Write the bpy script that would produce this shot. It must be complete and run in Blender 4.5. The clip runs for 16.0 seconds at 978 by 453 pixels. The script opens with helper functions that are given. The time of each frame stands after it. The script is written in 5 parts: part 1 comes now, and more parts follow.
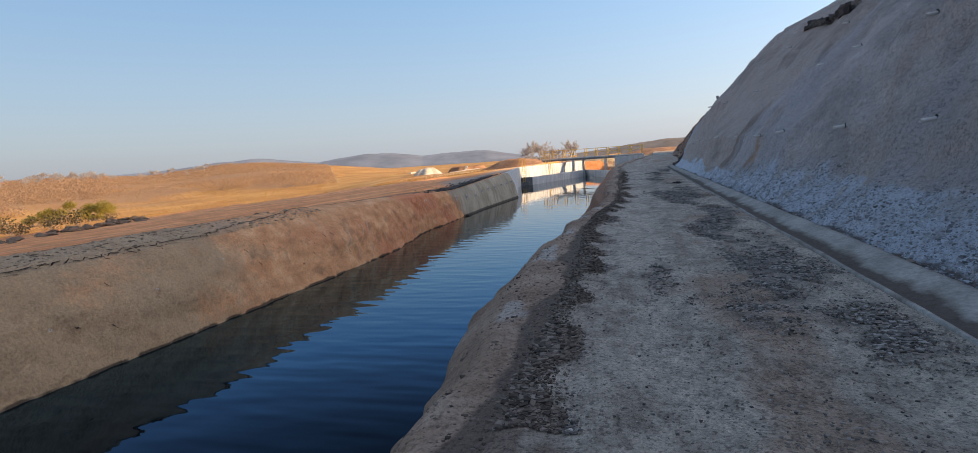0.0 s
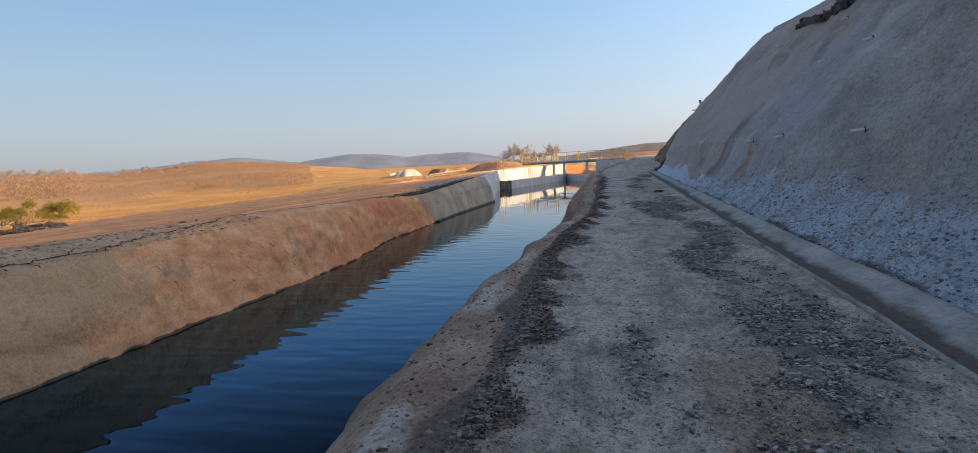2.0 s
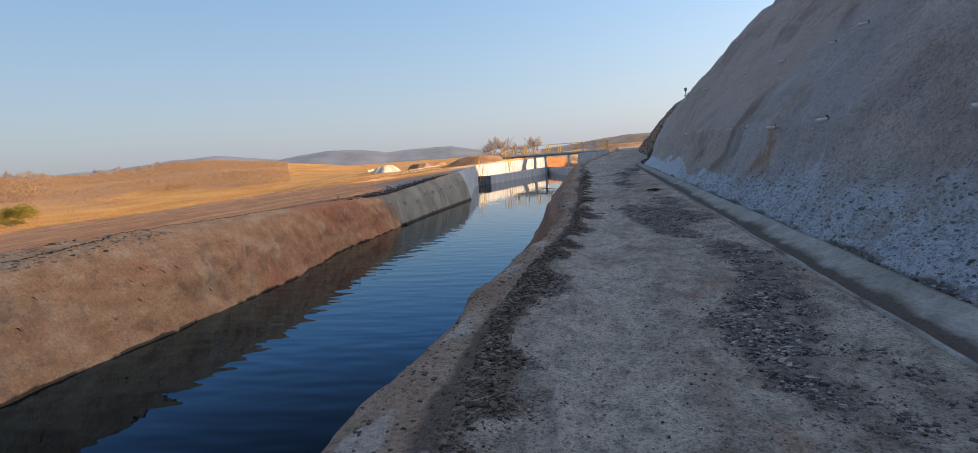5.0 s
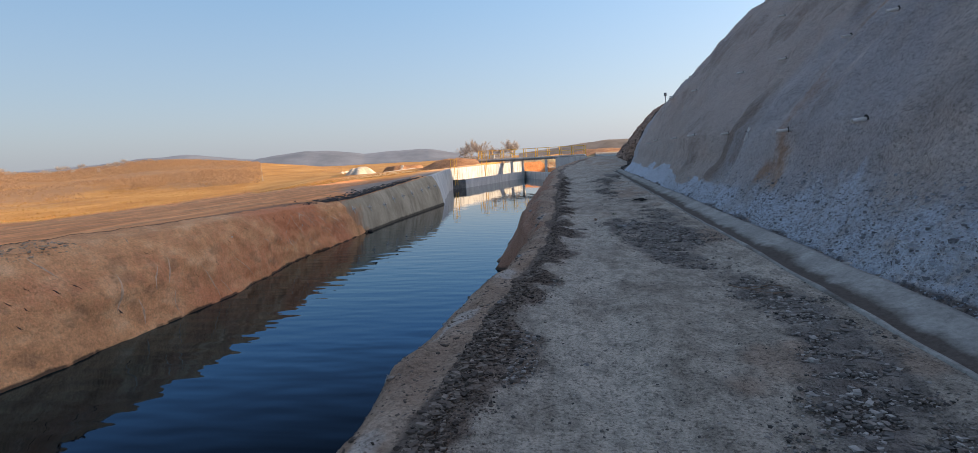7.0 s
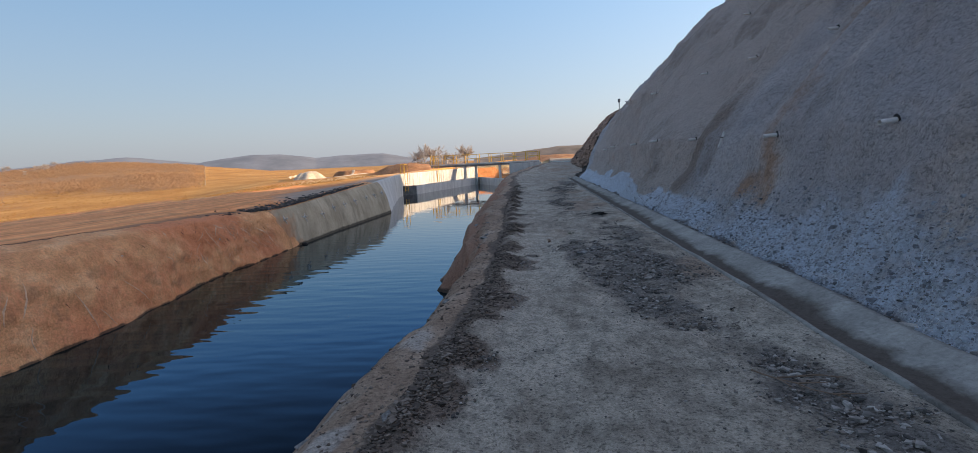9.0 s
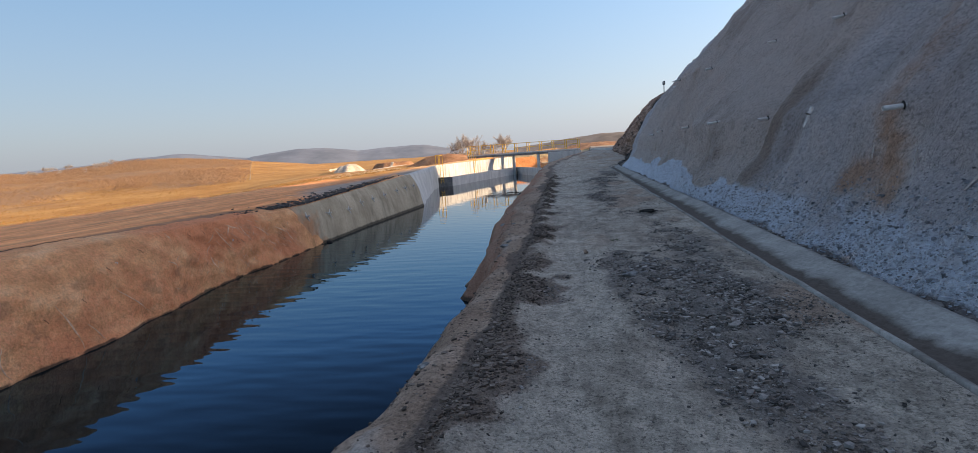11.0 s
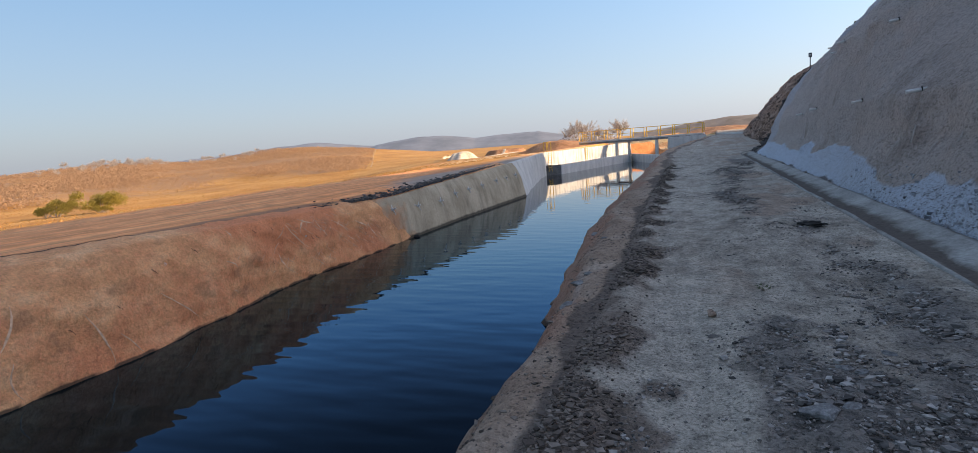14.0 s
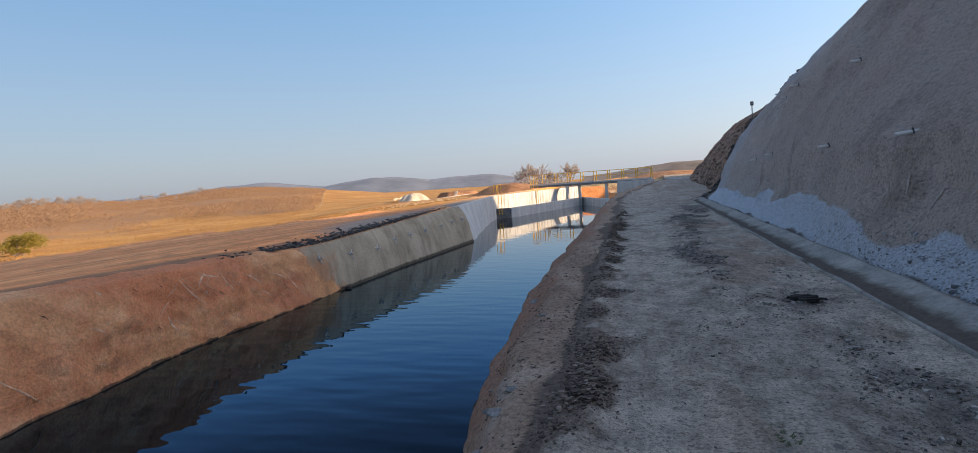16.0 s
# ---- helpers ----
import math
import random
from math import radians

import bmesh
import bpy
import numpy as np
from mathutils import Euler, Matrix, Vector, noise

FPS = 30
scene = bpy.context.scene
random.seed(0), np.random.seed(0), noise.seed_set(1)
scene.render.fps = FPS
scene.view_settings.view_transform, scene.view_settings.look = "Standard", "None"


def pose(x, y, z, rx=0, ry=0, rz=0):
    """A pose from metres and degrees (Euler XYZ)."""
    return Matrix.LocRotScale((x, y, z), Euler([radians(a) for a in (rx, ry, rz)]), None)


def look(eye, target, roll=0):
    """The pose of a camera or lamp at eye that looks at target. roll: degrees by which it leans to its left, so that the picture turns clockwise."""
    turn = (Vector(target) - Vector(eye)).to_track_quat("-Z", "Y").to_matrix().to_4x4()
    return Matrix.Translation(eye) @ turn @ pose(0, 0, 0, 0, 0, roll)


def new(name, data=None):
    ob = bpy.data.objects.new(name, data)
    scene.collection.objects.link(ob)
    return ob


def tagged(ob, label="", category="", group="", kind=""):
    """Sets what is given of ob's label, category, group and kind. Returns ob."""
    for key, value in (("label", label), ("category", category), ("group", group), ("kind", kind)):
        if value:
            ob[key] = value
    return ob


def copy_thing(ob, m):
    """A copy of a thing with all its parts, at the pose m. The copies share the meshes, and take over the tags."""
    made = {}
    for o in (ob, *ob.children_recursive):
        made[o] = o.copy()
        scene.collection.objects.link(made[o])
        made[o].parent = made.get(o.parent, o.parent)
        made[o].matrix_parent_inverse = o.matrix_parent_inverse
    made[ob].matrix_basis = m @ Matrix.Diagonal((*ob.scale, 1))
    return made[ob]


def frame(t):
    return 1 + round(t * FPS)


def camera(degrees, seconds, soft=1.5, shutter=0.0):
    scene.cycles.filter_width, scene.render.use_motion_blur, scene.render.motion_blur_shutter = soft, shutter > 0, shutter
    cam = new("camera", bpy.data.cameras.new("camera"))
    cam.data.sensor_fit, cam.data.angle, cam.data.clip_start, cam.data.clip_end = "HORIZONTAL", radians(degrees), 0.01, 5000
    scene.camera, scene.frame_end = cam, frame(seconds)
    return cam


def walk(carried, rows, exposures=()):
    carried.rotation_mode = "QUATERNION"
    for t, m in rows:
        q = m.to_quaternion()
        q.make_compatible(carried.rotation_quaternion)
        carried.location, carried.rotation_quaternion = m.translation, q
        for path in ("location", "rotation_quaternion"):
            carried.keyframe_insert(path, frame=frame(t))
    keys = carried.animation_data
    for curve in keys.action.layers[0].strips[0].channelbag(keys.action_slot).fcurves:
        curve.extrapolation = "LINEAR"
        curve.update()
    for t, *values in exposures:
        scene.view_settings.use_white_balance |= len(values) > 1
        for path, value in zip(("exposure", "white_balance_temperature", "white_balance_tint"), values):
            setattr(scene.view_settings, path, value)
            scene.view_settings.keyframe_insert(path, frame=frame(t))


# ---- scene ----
cam = camera(82.9, 16.0, soft=0.5)
METRES, EYE, TILT, LEAN, TURN = 20.0, 1.6, -6.8, 3.8, 14.9
ROWS = [
    (0.0, 0.0, 0.0, 0.0, -0.0, 0.0, -0.0),
    (0.5, 0.0094, 0.0305, 0.005, 2.4, -0.54, -0.18),
    (1.0, 0.0156, 0.0627, 0.0104, 2.5, -2.41, -0.25),
    (1.5, 0.0296, 0.0936, 0.0147, 2.11, -1.6, -0.36),
    (2.0, 0.04, 0.1269, 0.0191, -1.81, 0.23, -0.53),
    (2.5, 0.0498, 0.1575, 0.0231, -2.91, 0.85, -0.26),
    (3.0, 0.0571, 0.1911, 0.028, -2.16, 0.4, -0.22),
    (3.5, 0.0647, 0.2244, 0.0342, -2.48, 0.66, 0.8),
    (6.0, 0.0987, 0.3813, 0.0557, -3.87, -1.02, 0.44),
    (6.5, 0.1064, 0.4098, 0.0593, -3.97, -0.46, 0.26),
    (7.0, 0.1103, 0.4398, 0.0614, -5.8, -0.08, 0.07),
    (7.5, 0.1187, 0.4703, 0.0652, -8.72, 0.51, 0.03),
    (8.0, 0.1276, 0.5001, 0.0702, -8.94, 0.6, 0.04),
    (8.5, 0.1348, 0.5302, 0.075, -10.52, 0.18, 0.23),
    (9.0, 0.1472, 0.5592, 0.079, -10.4, 0.44, 0.22),
    (11.5, 0.1927, 0.7003, 0.0967, -4.14, -1.54, 0.86),
    (12.0, 0.1985, 0.7291, 0.0995, -1.69, -2.79, 0.86),
    (12.5, 0.2055, 0.7564, 0.1046, 2.1, -3.44, 1.15),
    (13.0, 0.214, 0.7828, 0.1087, 7.21, -3.12, 0.78),
    (13.5, 0.2213, 0.8123, 0.1122, 5.32, -2.99, 0.16),
    (14.0, 0.2319, 0.841, 0.1143, 5.56, -1.86, -0.0),
    (14.5, 0.2364, 0.8693, 0.1175, 5.84, -1.86, -0.18),
    (15.0, 0.2406, 0.8958, 0.1225, 5.1, -0.77, -0.18),
    (15.5, 0.2481, 0.9242, 0.1273, 5.17, 0.88, -0.34),
    (16.0, 0.2535, 0.9554, 0.1311, 0.78, 2.43, -0.05),
]
walk(cam, [(t, pose(0, 0, EYE, TILT, LEAN, TURN) @ pose(METRES * x, METRES * y, METRES * z, 90 + pitch, roll, yaw)) for t, x, y, z, yaw, pitch, roll in ROWS],
     exposures=[(0.0, 0.78, 7250, 17), (1.0, 0.84, 7250, 17), (2.5, 0.76, 7250, 17), (3.0, 0.82, 7250, 17), (3.5, 0.72, 7250, 17), (7.0, 0.74, 7250, 17), (9.0, 0.68, 7250, 17), (12.0, 0.84, 7200, 17), (13.0, 0.9, 7200, 17), (13.5, 0.8, 7150, 17), (14.5, 0.96, 7150, 17), (15.5, 0.9, 7100, 17), (16.0, 0.71, 7050, 17)])

# ---- daylight: low evening sun from behind the cut slope, clear sky ----
SUN_AZ, SUN_EL = 76.0, 20.0          # clockwise from +y, above the horizon
world = bpy.data.worlds.new("sky")
scene.world = world
world.use_nodes = True
wn = world.node_tree.nodes
sky = wn.new("ShaderNodeTexSky")
sky.sky_type = "NISHITA"
sky.sun_disc = False
sky.sun_elevation, sky.sun_rotation = radians(SUN_EL), radians(SUN_AZ)
sky.air_density, sky.dust_density, sky.ozone_density = 1.0, 2.5, 3.0
wn["Background"].inputs["Strength"].default_value = 0.146
# dry-season haze: thick and pale lilac near the horizon, thin overhead
way = wn.new("ShaderNodeTexCoord")
split = wn.new("ShaderNodeSeparateXYZ")
haze_tone, haze_depth = wn.new("ShaderNodeValToRGB"), wn.new("ShaderNodeValToRGB")
for r, stops in ((haze_tone, ((0.0, (2.2, 2.6, 3.1)), (0.12, (1.6, 2.4, 3.25)), (0.32, (0.88, 2.15, 3.65)), (0.7, (1.45, 2.05, 3.0)), (1.0, (1.5, 1.9, 2.6)))),
                 (haze_depth, ((0.0, (0.72,) * 3), (0.3, (0.6,) * 3), (0.6, (0.4,) * 3), (1.0, (0.3,) * 3)))):
    while len(r.color_ramp.elements) < len(stops):
        r.color_ramp.elements.new(0.5)
    for e, (p, c) in zip(r.color_ramp.elements, stops):
        e.position, e.color = p, (*c, 1)
veil = wn.new("ShaderNodeMix")
veil.data_type = "RGBA"
wl = world.node_tree.links
wl.new(way.outputs["Generated"], split.inputs[0])
for r in (haze_tone, haze_depth):
    wl.new(split.outputs["Z"], r.inputs["Fac"])
wl.new(haze_depth.outputs["Color"], veil.inputs[0])
wl.new(sky.outputs["Color"], veil.inputs[6])
wl.new(haze_tone.outputs["Color"], veil.inputs[7])
# forward scatter: the haze is brighter on the sun's side
side_of_sun, glow, lit_haze = wn.new("ShaderNodeVectorMath"), wn.new("ShaderNodeMapRange"), wn.new("ShaderNodeVectorMath")
side_of_sun.operation, lit_haze.operation = "DOT_PRODUCT", "SCALE"
side_of_sun.inputs[1].default_value = (math.sin(radians(SUN_AZ)), math.cos(radians(SUN_AZ)), 0)
for name, value in (("From Min", -1), ("From Max", 1), ("To Min", 0.76), ("To Max", 1.32)):
    glow.inputs[name].default_value = value
wl.new(way.outputs["Generated"], side_of_sun.inputs[0])
wl.new(side_of_sun.outputs["Value"], glow.inputs["Value"])
wl.new(veil.outputs[2], lit_haze.inputs[0])
wl.new(glow.outputs["Result"], lit_haze.inputs["Scale"])
wl.new(lit_haze.outputs[0], wn["Background"].inputs["Color"])
sun = new("sun", bpy.data.lights.new("sun", "SUN"))
sun.data.energy, sun.data.angle, sun.data.color = 4.3, radians(0.6), (1.0, 0.74, 0.45)
az, el = radians(SUN_AZ), radians(SUN_EL)
toward = Vector((math.sin(az) * math.cos(el), math.cos(az) * math.cos(el), math.sin(el)))
sun.matrix_world = look(toward * 200, (0, 0, 0))

# ---- noise and mesh helpers ----
def lattice(ix, iy, seed):
    h = (ix.astype(np.int64) * 374761393 + iy.astype(np.int64) * 668265263 + seed * 974634777) & 0x7FFFFFFF
    h = ((h ^ (h >> 13)) * 1274126177) & 0x7FFFFFFF
    return ((h ^ (h >> 16)) & 0xFFFF) / 65535.0


def vnoise(x, y, seed=0):
    """Value noise, -1 to 1."""
    x, y = np.asarray(x, float), np.asarray(y, float)
    ix, iy = np.floor(x), np.floor(y)
    fx, fy = x - ix, y - iy
    fx, fy = fx * fx * (3 - 2 * fx), fy * fy * (3 - 2 * fy)
    a, b = lattice(ix, iy, seed), lattice(ix + 1, iy, seed)
    c, d = lattice(ix, iy + 1, seed), lattice(ix + 1, iy + 1, seed)
    return 2 * (a + (b - a) * fx + (c - a) * fy + (a - b - c + d) * fx * fy) - 1


def fbm(x, y, size, octaves=4, seed=0, gain=0.5):
    out, amp, f = 0, 1.0, 1.0 / size
    for i in range(octaves):
        out = out + amp * vnoise(np.asarray(x) * f + 17.3 * i, np.asarray(y) * f - 9.1 * i, seed + i)
        amp, f = amp * gain, f * 2.03
    return out


def curve(v, *knots):
    """Smooth-ended interpolation through (v, value) knots."""
    k = np.array(knots, float)
    return np.interp(v, k[:, 0], k[:, 1])


def soft(v, *knots, width=1.5):
    """The same, rounded over a width."""
    return sum(curve(np.asarray(v) + d * width, *knots) for d in (-1, -0.5, 0, 0.5, 1)) / 5


def mesh_from(name, verts, faces, material, smooth=True):
    me = bpy.data.meshes.new(name)
    me.from_pydata([tuple(v) for v in verts], [], faces)
    if material:
        me.materials.append(material)
    me.polygons.foreach_set("use_smooth", [smooth] * len(me.polygons))
    me.update()
    return me


def sheet(name, X, Y, Z, material, smooth=True):
    """A grid surface from three arrays of one shape."""
    r, c = X.shape
    v = np.stack([X, Y, Z], -1).reshape(-1, 3)
    i = np.arange(r * c).reshape(r, c)
    f = np.stack([i[:-1, :-1], i[1:, :-1], i[1:, 1:], i[:-1, 1:]], -1).reshape(-1, 4)
    return new(name, mesh_from(name, v.tolist(), f.tolist(), material, smooth))


def part(name, bm, material, parent, label=""):
    me = bpy.data.meshes.new(name)
    bm.to_mesh(me)
    bm.free()
    me.materials.append(material)
    ob = new(name, me)
    ob.parent = parent
    return tagged(ob, label) if label else ob


def empty(name, at=(0, 0, 0), rz=0):
    ob = new(name)
    ob.matrix_basis = pose(*at, 0, 0, rz)
    return ob


def box(bm, lo, hi, bevel=0.0):
    got = bmesh.ops.create_cube(bm, size=1)["verts"]
    for v in got:
        v.co = Vector([l + (h - l) * (c + 0.5) for l, h, c in zip(lo, hi, v.co)])
    if bevel:
        edges = list({e for v in got for e in v.link_edges})
        bmesh.ops.bevel(bm, geom=edges, offset=bevel, segments=1, affect="EDGES")
    return bm


def rod(bm, a, b, r, sides=8, r2=None):
    a, b = Vector(a), Vector(b)
    turn = (b - a).to_track_quat("Z", "Y").to_matrix().to_4x4()
    bmesh.ops.create_cone(bm, cap_ends=True, segments=sides, radius1=r, radius2=r if r2 is None else r2, depth=(b - a).length,
                          matrix=Matrix.Translation((a + b) / 2) @ turn)
    return bm


def steps(lo, hi, near, far, at_lo, at_hi):
    """Stations from lo to hi: spacing near between at_lo and at_hi, growing to far outside."""
    out, v = [lo], lo
    while v < hi:
        d = max(at_lo - v, v - at_hi, 0)
        v += min(far, near + d * 0.035)
        out.append(min(v, hi))
    return np.array(out)

def give(ob, **fields):
    """Puts per-vertex values on a sheet, for its material."""
    for name, values in fields.items():
        a = ob.data.attributes.new(name, "FLOAT", "POINT")
        a.data.foreach_set("value", np.clip(np.asarray(values, float), 0, 1).ravel())
    return ob


def bell(v, c, w):
    return np.exp(-((v - c) / w) ** 2)


def ease(v, lo, hi):
    f = np.clip((v - lo) / (hi - lo), 0, 1)
    return f * f * (3 - 2 * f)

# ---- materials ----
def nodes_of(name):
    m = bpy.data.materials.new(name)
    m.use_nodes = True
    t = m.node_tree
    return m, t, t.nodes["Principled BSDF"]


def noise_node(t, size, detail=6, rough=0.6, stretch=(1, 1, 1), kind="noise"):
    co = t.nodes.new("ShaderNodeTexCoord")
    mp = t.nodes.new("ShaderNodeMapping")
    mp.inputs["Scale"].default_value = [1 / (size * k) for k in stretch]
    t.links.new(co.outputs["Object"], mp.inputs["Vector"])
    if kind == "noise":
        n = t.nodes.new("ShaderNodeTexNoise")
        n.inputs["Detail"].default_value, n.inputs["Roughness"].default_value = detail, rough
        n.inputs["Scale"].default_value = 1.0
        t.links.new(mp.outputs[0], n.inputs["Vector"])
        return n.outputs["Fac"]
    n = t.nodes.new("ShaderNodeTexVoronoi")
    n.inputs["Scale"].default_value = 1.0
    t.links.new(mp.outputs[0], n.inputs["Vector"])
    return n.outputs["Distance"]


def ramp(t, fac, *stops):
    r = t.nodes.new("ShaderNodeValToRGB")
    e = r.color_ramp.elements
    while len(e) < len(stops):
        e.new(0.5)
    for k, (p, c) in zip(e, stops):
        k.position, k.color = p, (*c, 1)
    t.links.new(fac, r.inputs["Fac"])
    return r.outputs["Color"]


def blend(t, fac, a, b, mode="MIX"):
    m = t.nodes.new("ShaderNodeMix")
    m.data_type, m.blend_type = "RGBA", mode
    for sock, v in ((m.inputs[0], fac), (m.inputs[6], a), (m.inputs[7], b)):
        if isinstance(v, bpy.types.NodeSocket):
            t.links.new(v, sock)
        else:
            sock.default_value = v if isinstance(v, float) else (*v, 1)
    return m.outputs[2]


def calc(t, op, a, b):
    m = t.nodes.new("ShaderNodeMath")
    m.operation = op
    for sock, v in zip(m.inputs, (a, b)):
        if isinstance(v, bpy.types.NodeSocket):
            t.links.new(v, sock)
        else:
            sock.default_value = v
    return m.outputs[0]


def bump(t, bsdf, height, strength=0.5, distance=0.05, under=None):
    b = t.nodes.new("ShaderNodeBump")
    b.inputs["Strength"].default_value, b.inputs["Distance"].default_value = strength, distance
    t.links.new(height, b.inputs["Height"])
    if under:
        t.links.new(under, b.inputs["Normal"])
    t.links.new(b.outputs["Normal"], bsdf.inputs["Normal"])
    return b.outputs["Normal"]


def earth(name, dark, mid, light, big=2.5, small=0.12, rough=0.95, relief=0.6, depth=0.03, stretch=(1, 1, 1), layers=(), specks=0.0, streaks=0.0, grit=0.0, speck=1.0, grain=0.45, mottle=0.0):
    """Soil, rock or concrete: patches of three tones, layers where the mesh carries them, fine grain, pebbles and relief."""
    m, t, b = nodes_of(name)
    c = ramp(t, noise_node(t, big, 5, 0.62, stretch), (0.3, dark), (0.5, mid), (0.68, light))
    edge = noise_node(t, max(small * 6, 0.3), 5, 0.7)
    for field, colour, amount, *crisp in layers:
        a = t.nodes.new("ShaderNodeAttribute")
        a.attribute_name = field
        f = calc(t, "ADD", a.outputs["Fac"], calc(t, "MULTIPLY", calc(t, "SUBTRACT", edge, 0.5), 0.9))
        reach = crisp[0] if crisp else 0.25
        f = ramp(t, f, (0.5 - reach, (0, 0, 0)), (0.5 + reach, (amount,) * 3))
        c = blend(t, f, c, colour(t) if callable(colour) else colour)
    if streaks:
        s = ramp(t, noise_node(t, 0.5, 4, 0.6, (1, 1, 8)), (0.5, (1, 1, 1)), (0.68, (1 - streaks,) * 3))
        c = blend(t, 1.0, c, s, "MULTIPLY")
    g = ramp(t, noise_node(t, small, 5, 0.7), (0.3, (1 - grain,) * 3), (0.7, (1 + grain,) * 3))
    c = blend(t, 1.0, c, g, "MULTIPLY")
    if mottle:
        for scale in (0.09, 0.25):
            c = blend(t, 1.0, c, ramp(t, noise_node(t, scale, 4, 0.75, (1, 1.5, 1)), (0.36, (1 - mottle,) * 3), (0.5, (1, 1, 1)), (0.66, (1 + 0.5 * mottle,) * 3)), "MULTIPLY")
    if grit:
        g = ramp(t, noise_node(t, grit, 3, 0.8), (0.39, (1 - 0.65 * speck,) * 3), (0.47, (1, 1, 1)), (0.6, (1, 1, 1)), (0.72, (1 + 0.15 * speck,) * 3))
        c = blend(t, 1.0, c, g, "MULTIPLY")
    n = bump(t, b, noise_node(t, small * 4, 6, 0.65), relief, depth * 2)
    n = bump(t, b, noise_node(t, small, 6, 0.7), relief, depth, n)
    if specks:
        v = noise_node(t, specks, kind="voronoi")
        c = blend(t, 1.0, c, ramp(t, v, (0.1, (1.06, 1.06, 1.06)), (0.5, (1, 1, 1)), (0.85, (0.84, 0.84, 0.84))), "MULTIPLY")
        bump(t, b, v, 0.45, specks * 0.35, n)
    t.links.new(c, b.inputs["Base Color"])
    b.inputs["Roughness"].default_value = rough
    b.inputs["Specular IOR Level"].default_value = 0.2
    return m


def within(X, Y, Z, i, j, u, v):
    """Points between the stations of a sheet."""
    i, j = np.clip(i, 0, X.shape[0] - 2), np.clip(j, 0, X.shape[1] - 2)
    return [a[i, j] * (1 - u) * (1 - v) + a[i + 1, j] * u * (1 - v) + a[i, j + 1] * (1 - u) * v + a[i + 1, j + 1] * u * v for a in (X, Y, Z)]


def islands(name, tones, rough=0.9, grain=0.05):
    """A material that varies from piece to piece of one mesh."""
    m, t, b = nodes_of(name)
    g = t.nodes.new("ShaderNodeNewGeometry")
    k = len(tones)
    c = ramp(t, g.outputs["Random Per Island"], *[(i / max(k - 1, 1), tone) for i, tone in enumerate(tones)])
    c = blend(t, 1.0, c, ramp(t, noise_node(t, grain, 4), (0.3, (0.65, 0.65, 0.65)), (0.7, (1.25, 1.25, 1.25))), "MULTIPLY")
    t.links.new(c, b.inputs["Base Color"])
    b.inputs["Roughness"].default_value, b.inputs["Specular IOR Level"].default_value = rough, 0.2
    return m


def plain(name, colour, rough=0.6, metal=0.0, vary=0.25, size=0.3):
    m, t, b = nodes_of(name)
    lo, hi = [c * (1 - vary) for c in colour], [min(1, c * (1 + vary)) for c in colour]
    t.links.new(ramp(t, noise_node(t, size, 4), (0.35, lo), (0.65, hi)), b.inputs["Base Color"])
    b.inputs["Roughness"].default_value, b.inputs["Metallic"].default_value = rough, metal
    return m


M_ROAD = earth("road_gravel", (0.28, 0.236, 0.19), (0.41, 0.351, 0.287), (0.53, 0.459, 0.38), 0.4, 0.018, grit=0.035, speck=0.75, grain=0.35, mottle=0.26, relief=0.8, depth=0.014, stretch=(1, 1.6, 1),
               layers=(("dust", (0.53, 0.466, 0.386), 0.75, 0.3), ("red", (0.37, 0.262, 0.195), 0.7), ("dark", (0.18, 0.161, 0.147), 0.85, 0.25), ("soil", (0.2, 0.15, 0.119), 0.9, 0.2)))
M_GRAVEL = islands("loose_gravel", [(0.06, 0.054, 0.05), (0.13, 0.118, 0.108), (0.22, 0.199, 0.181), (0.22, 0.176, 0.146), (0.32, 0.29, 0.264), (0.44, 0.406, 0.37)])
M_BROWNGRAVEL = islands("brown_gravel", [(0.05, 0.039, 0.032), (0.11, 0.085, 0.07), (0.18, 0.14, 0.114), (0.26, 0.212, 0.177)])
M_REBOUND = islands("cement_rubble", [(0.13, 0.135, 0.145), (0.25, 0.265, 0.29), (0.36, 0.39, 0.43), (0.46, 0.505, 0.56)])
M_STONE = earth("grey_stone", (0.13, 0.126, 0.122), (0.22, 0.214, 0.208), (0.33, 0.324, 0.316), 0.12, 0.02, relief=0.6, depth=0.01)
M_REDROCK = islands("red_rock_pieces", [(0.11, 0.08, 0.065), (0.2, 0.14, 0.11), (0.3, 0.205, 0.155)])
M_DARKSTONE = islands("dark_rubble", [(0.05, 0.046, 0.045), (0.1, 0.092, 0.088), (0.17, 0.157, 0.15)])
M_SHOT = earth("sprayed_concrete", (0.36, 0.338, 0.325), (0.52, 0.492, 0.475), (0.66, 0.63, 0.61), 1.3, 0.03, relief=1.0, grit=0.06, speck=0.45, grain=0.2, specks=0.075, depth=0.03, stretch=(1, 1, 0.8),
               layers=(("brown", (0.51, 0.445, 0.4), 0.8), ("stain", (0.25, 0.205, 0.175), 0.8), ("dusty", (0.46, 0.47, 0.5), 0.75), ("rust", (0.43, 0.265, 0.165), 0.8), ("coat", (0.58, 0.665, 0.76), 0.92, 0.18), ("soil", (0.16, 0.133, 0.118), 0.9)))
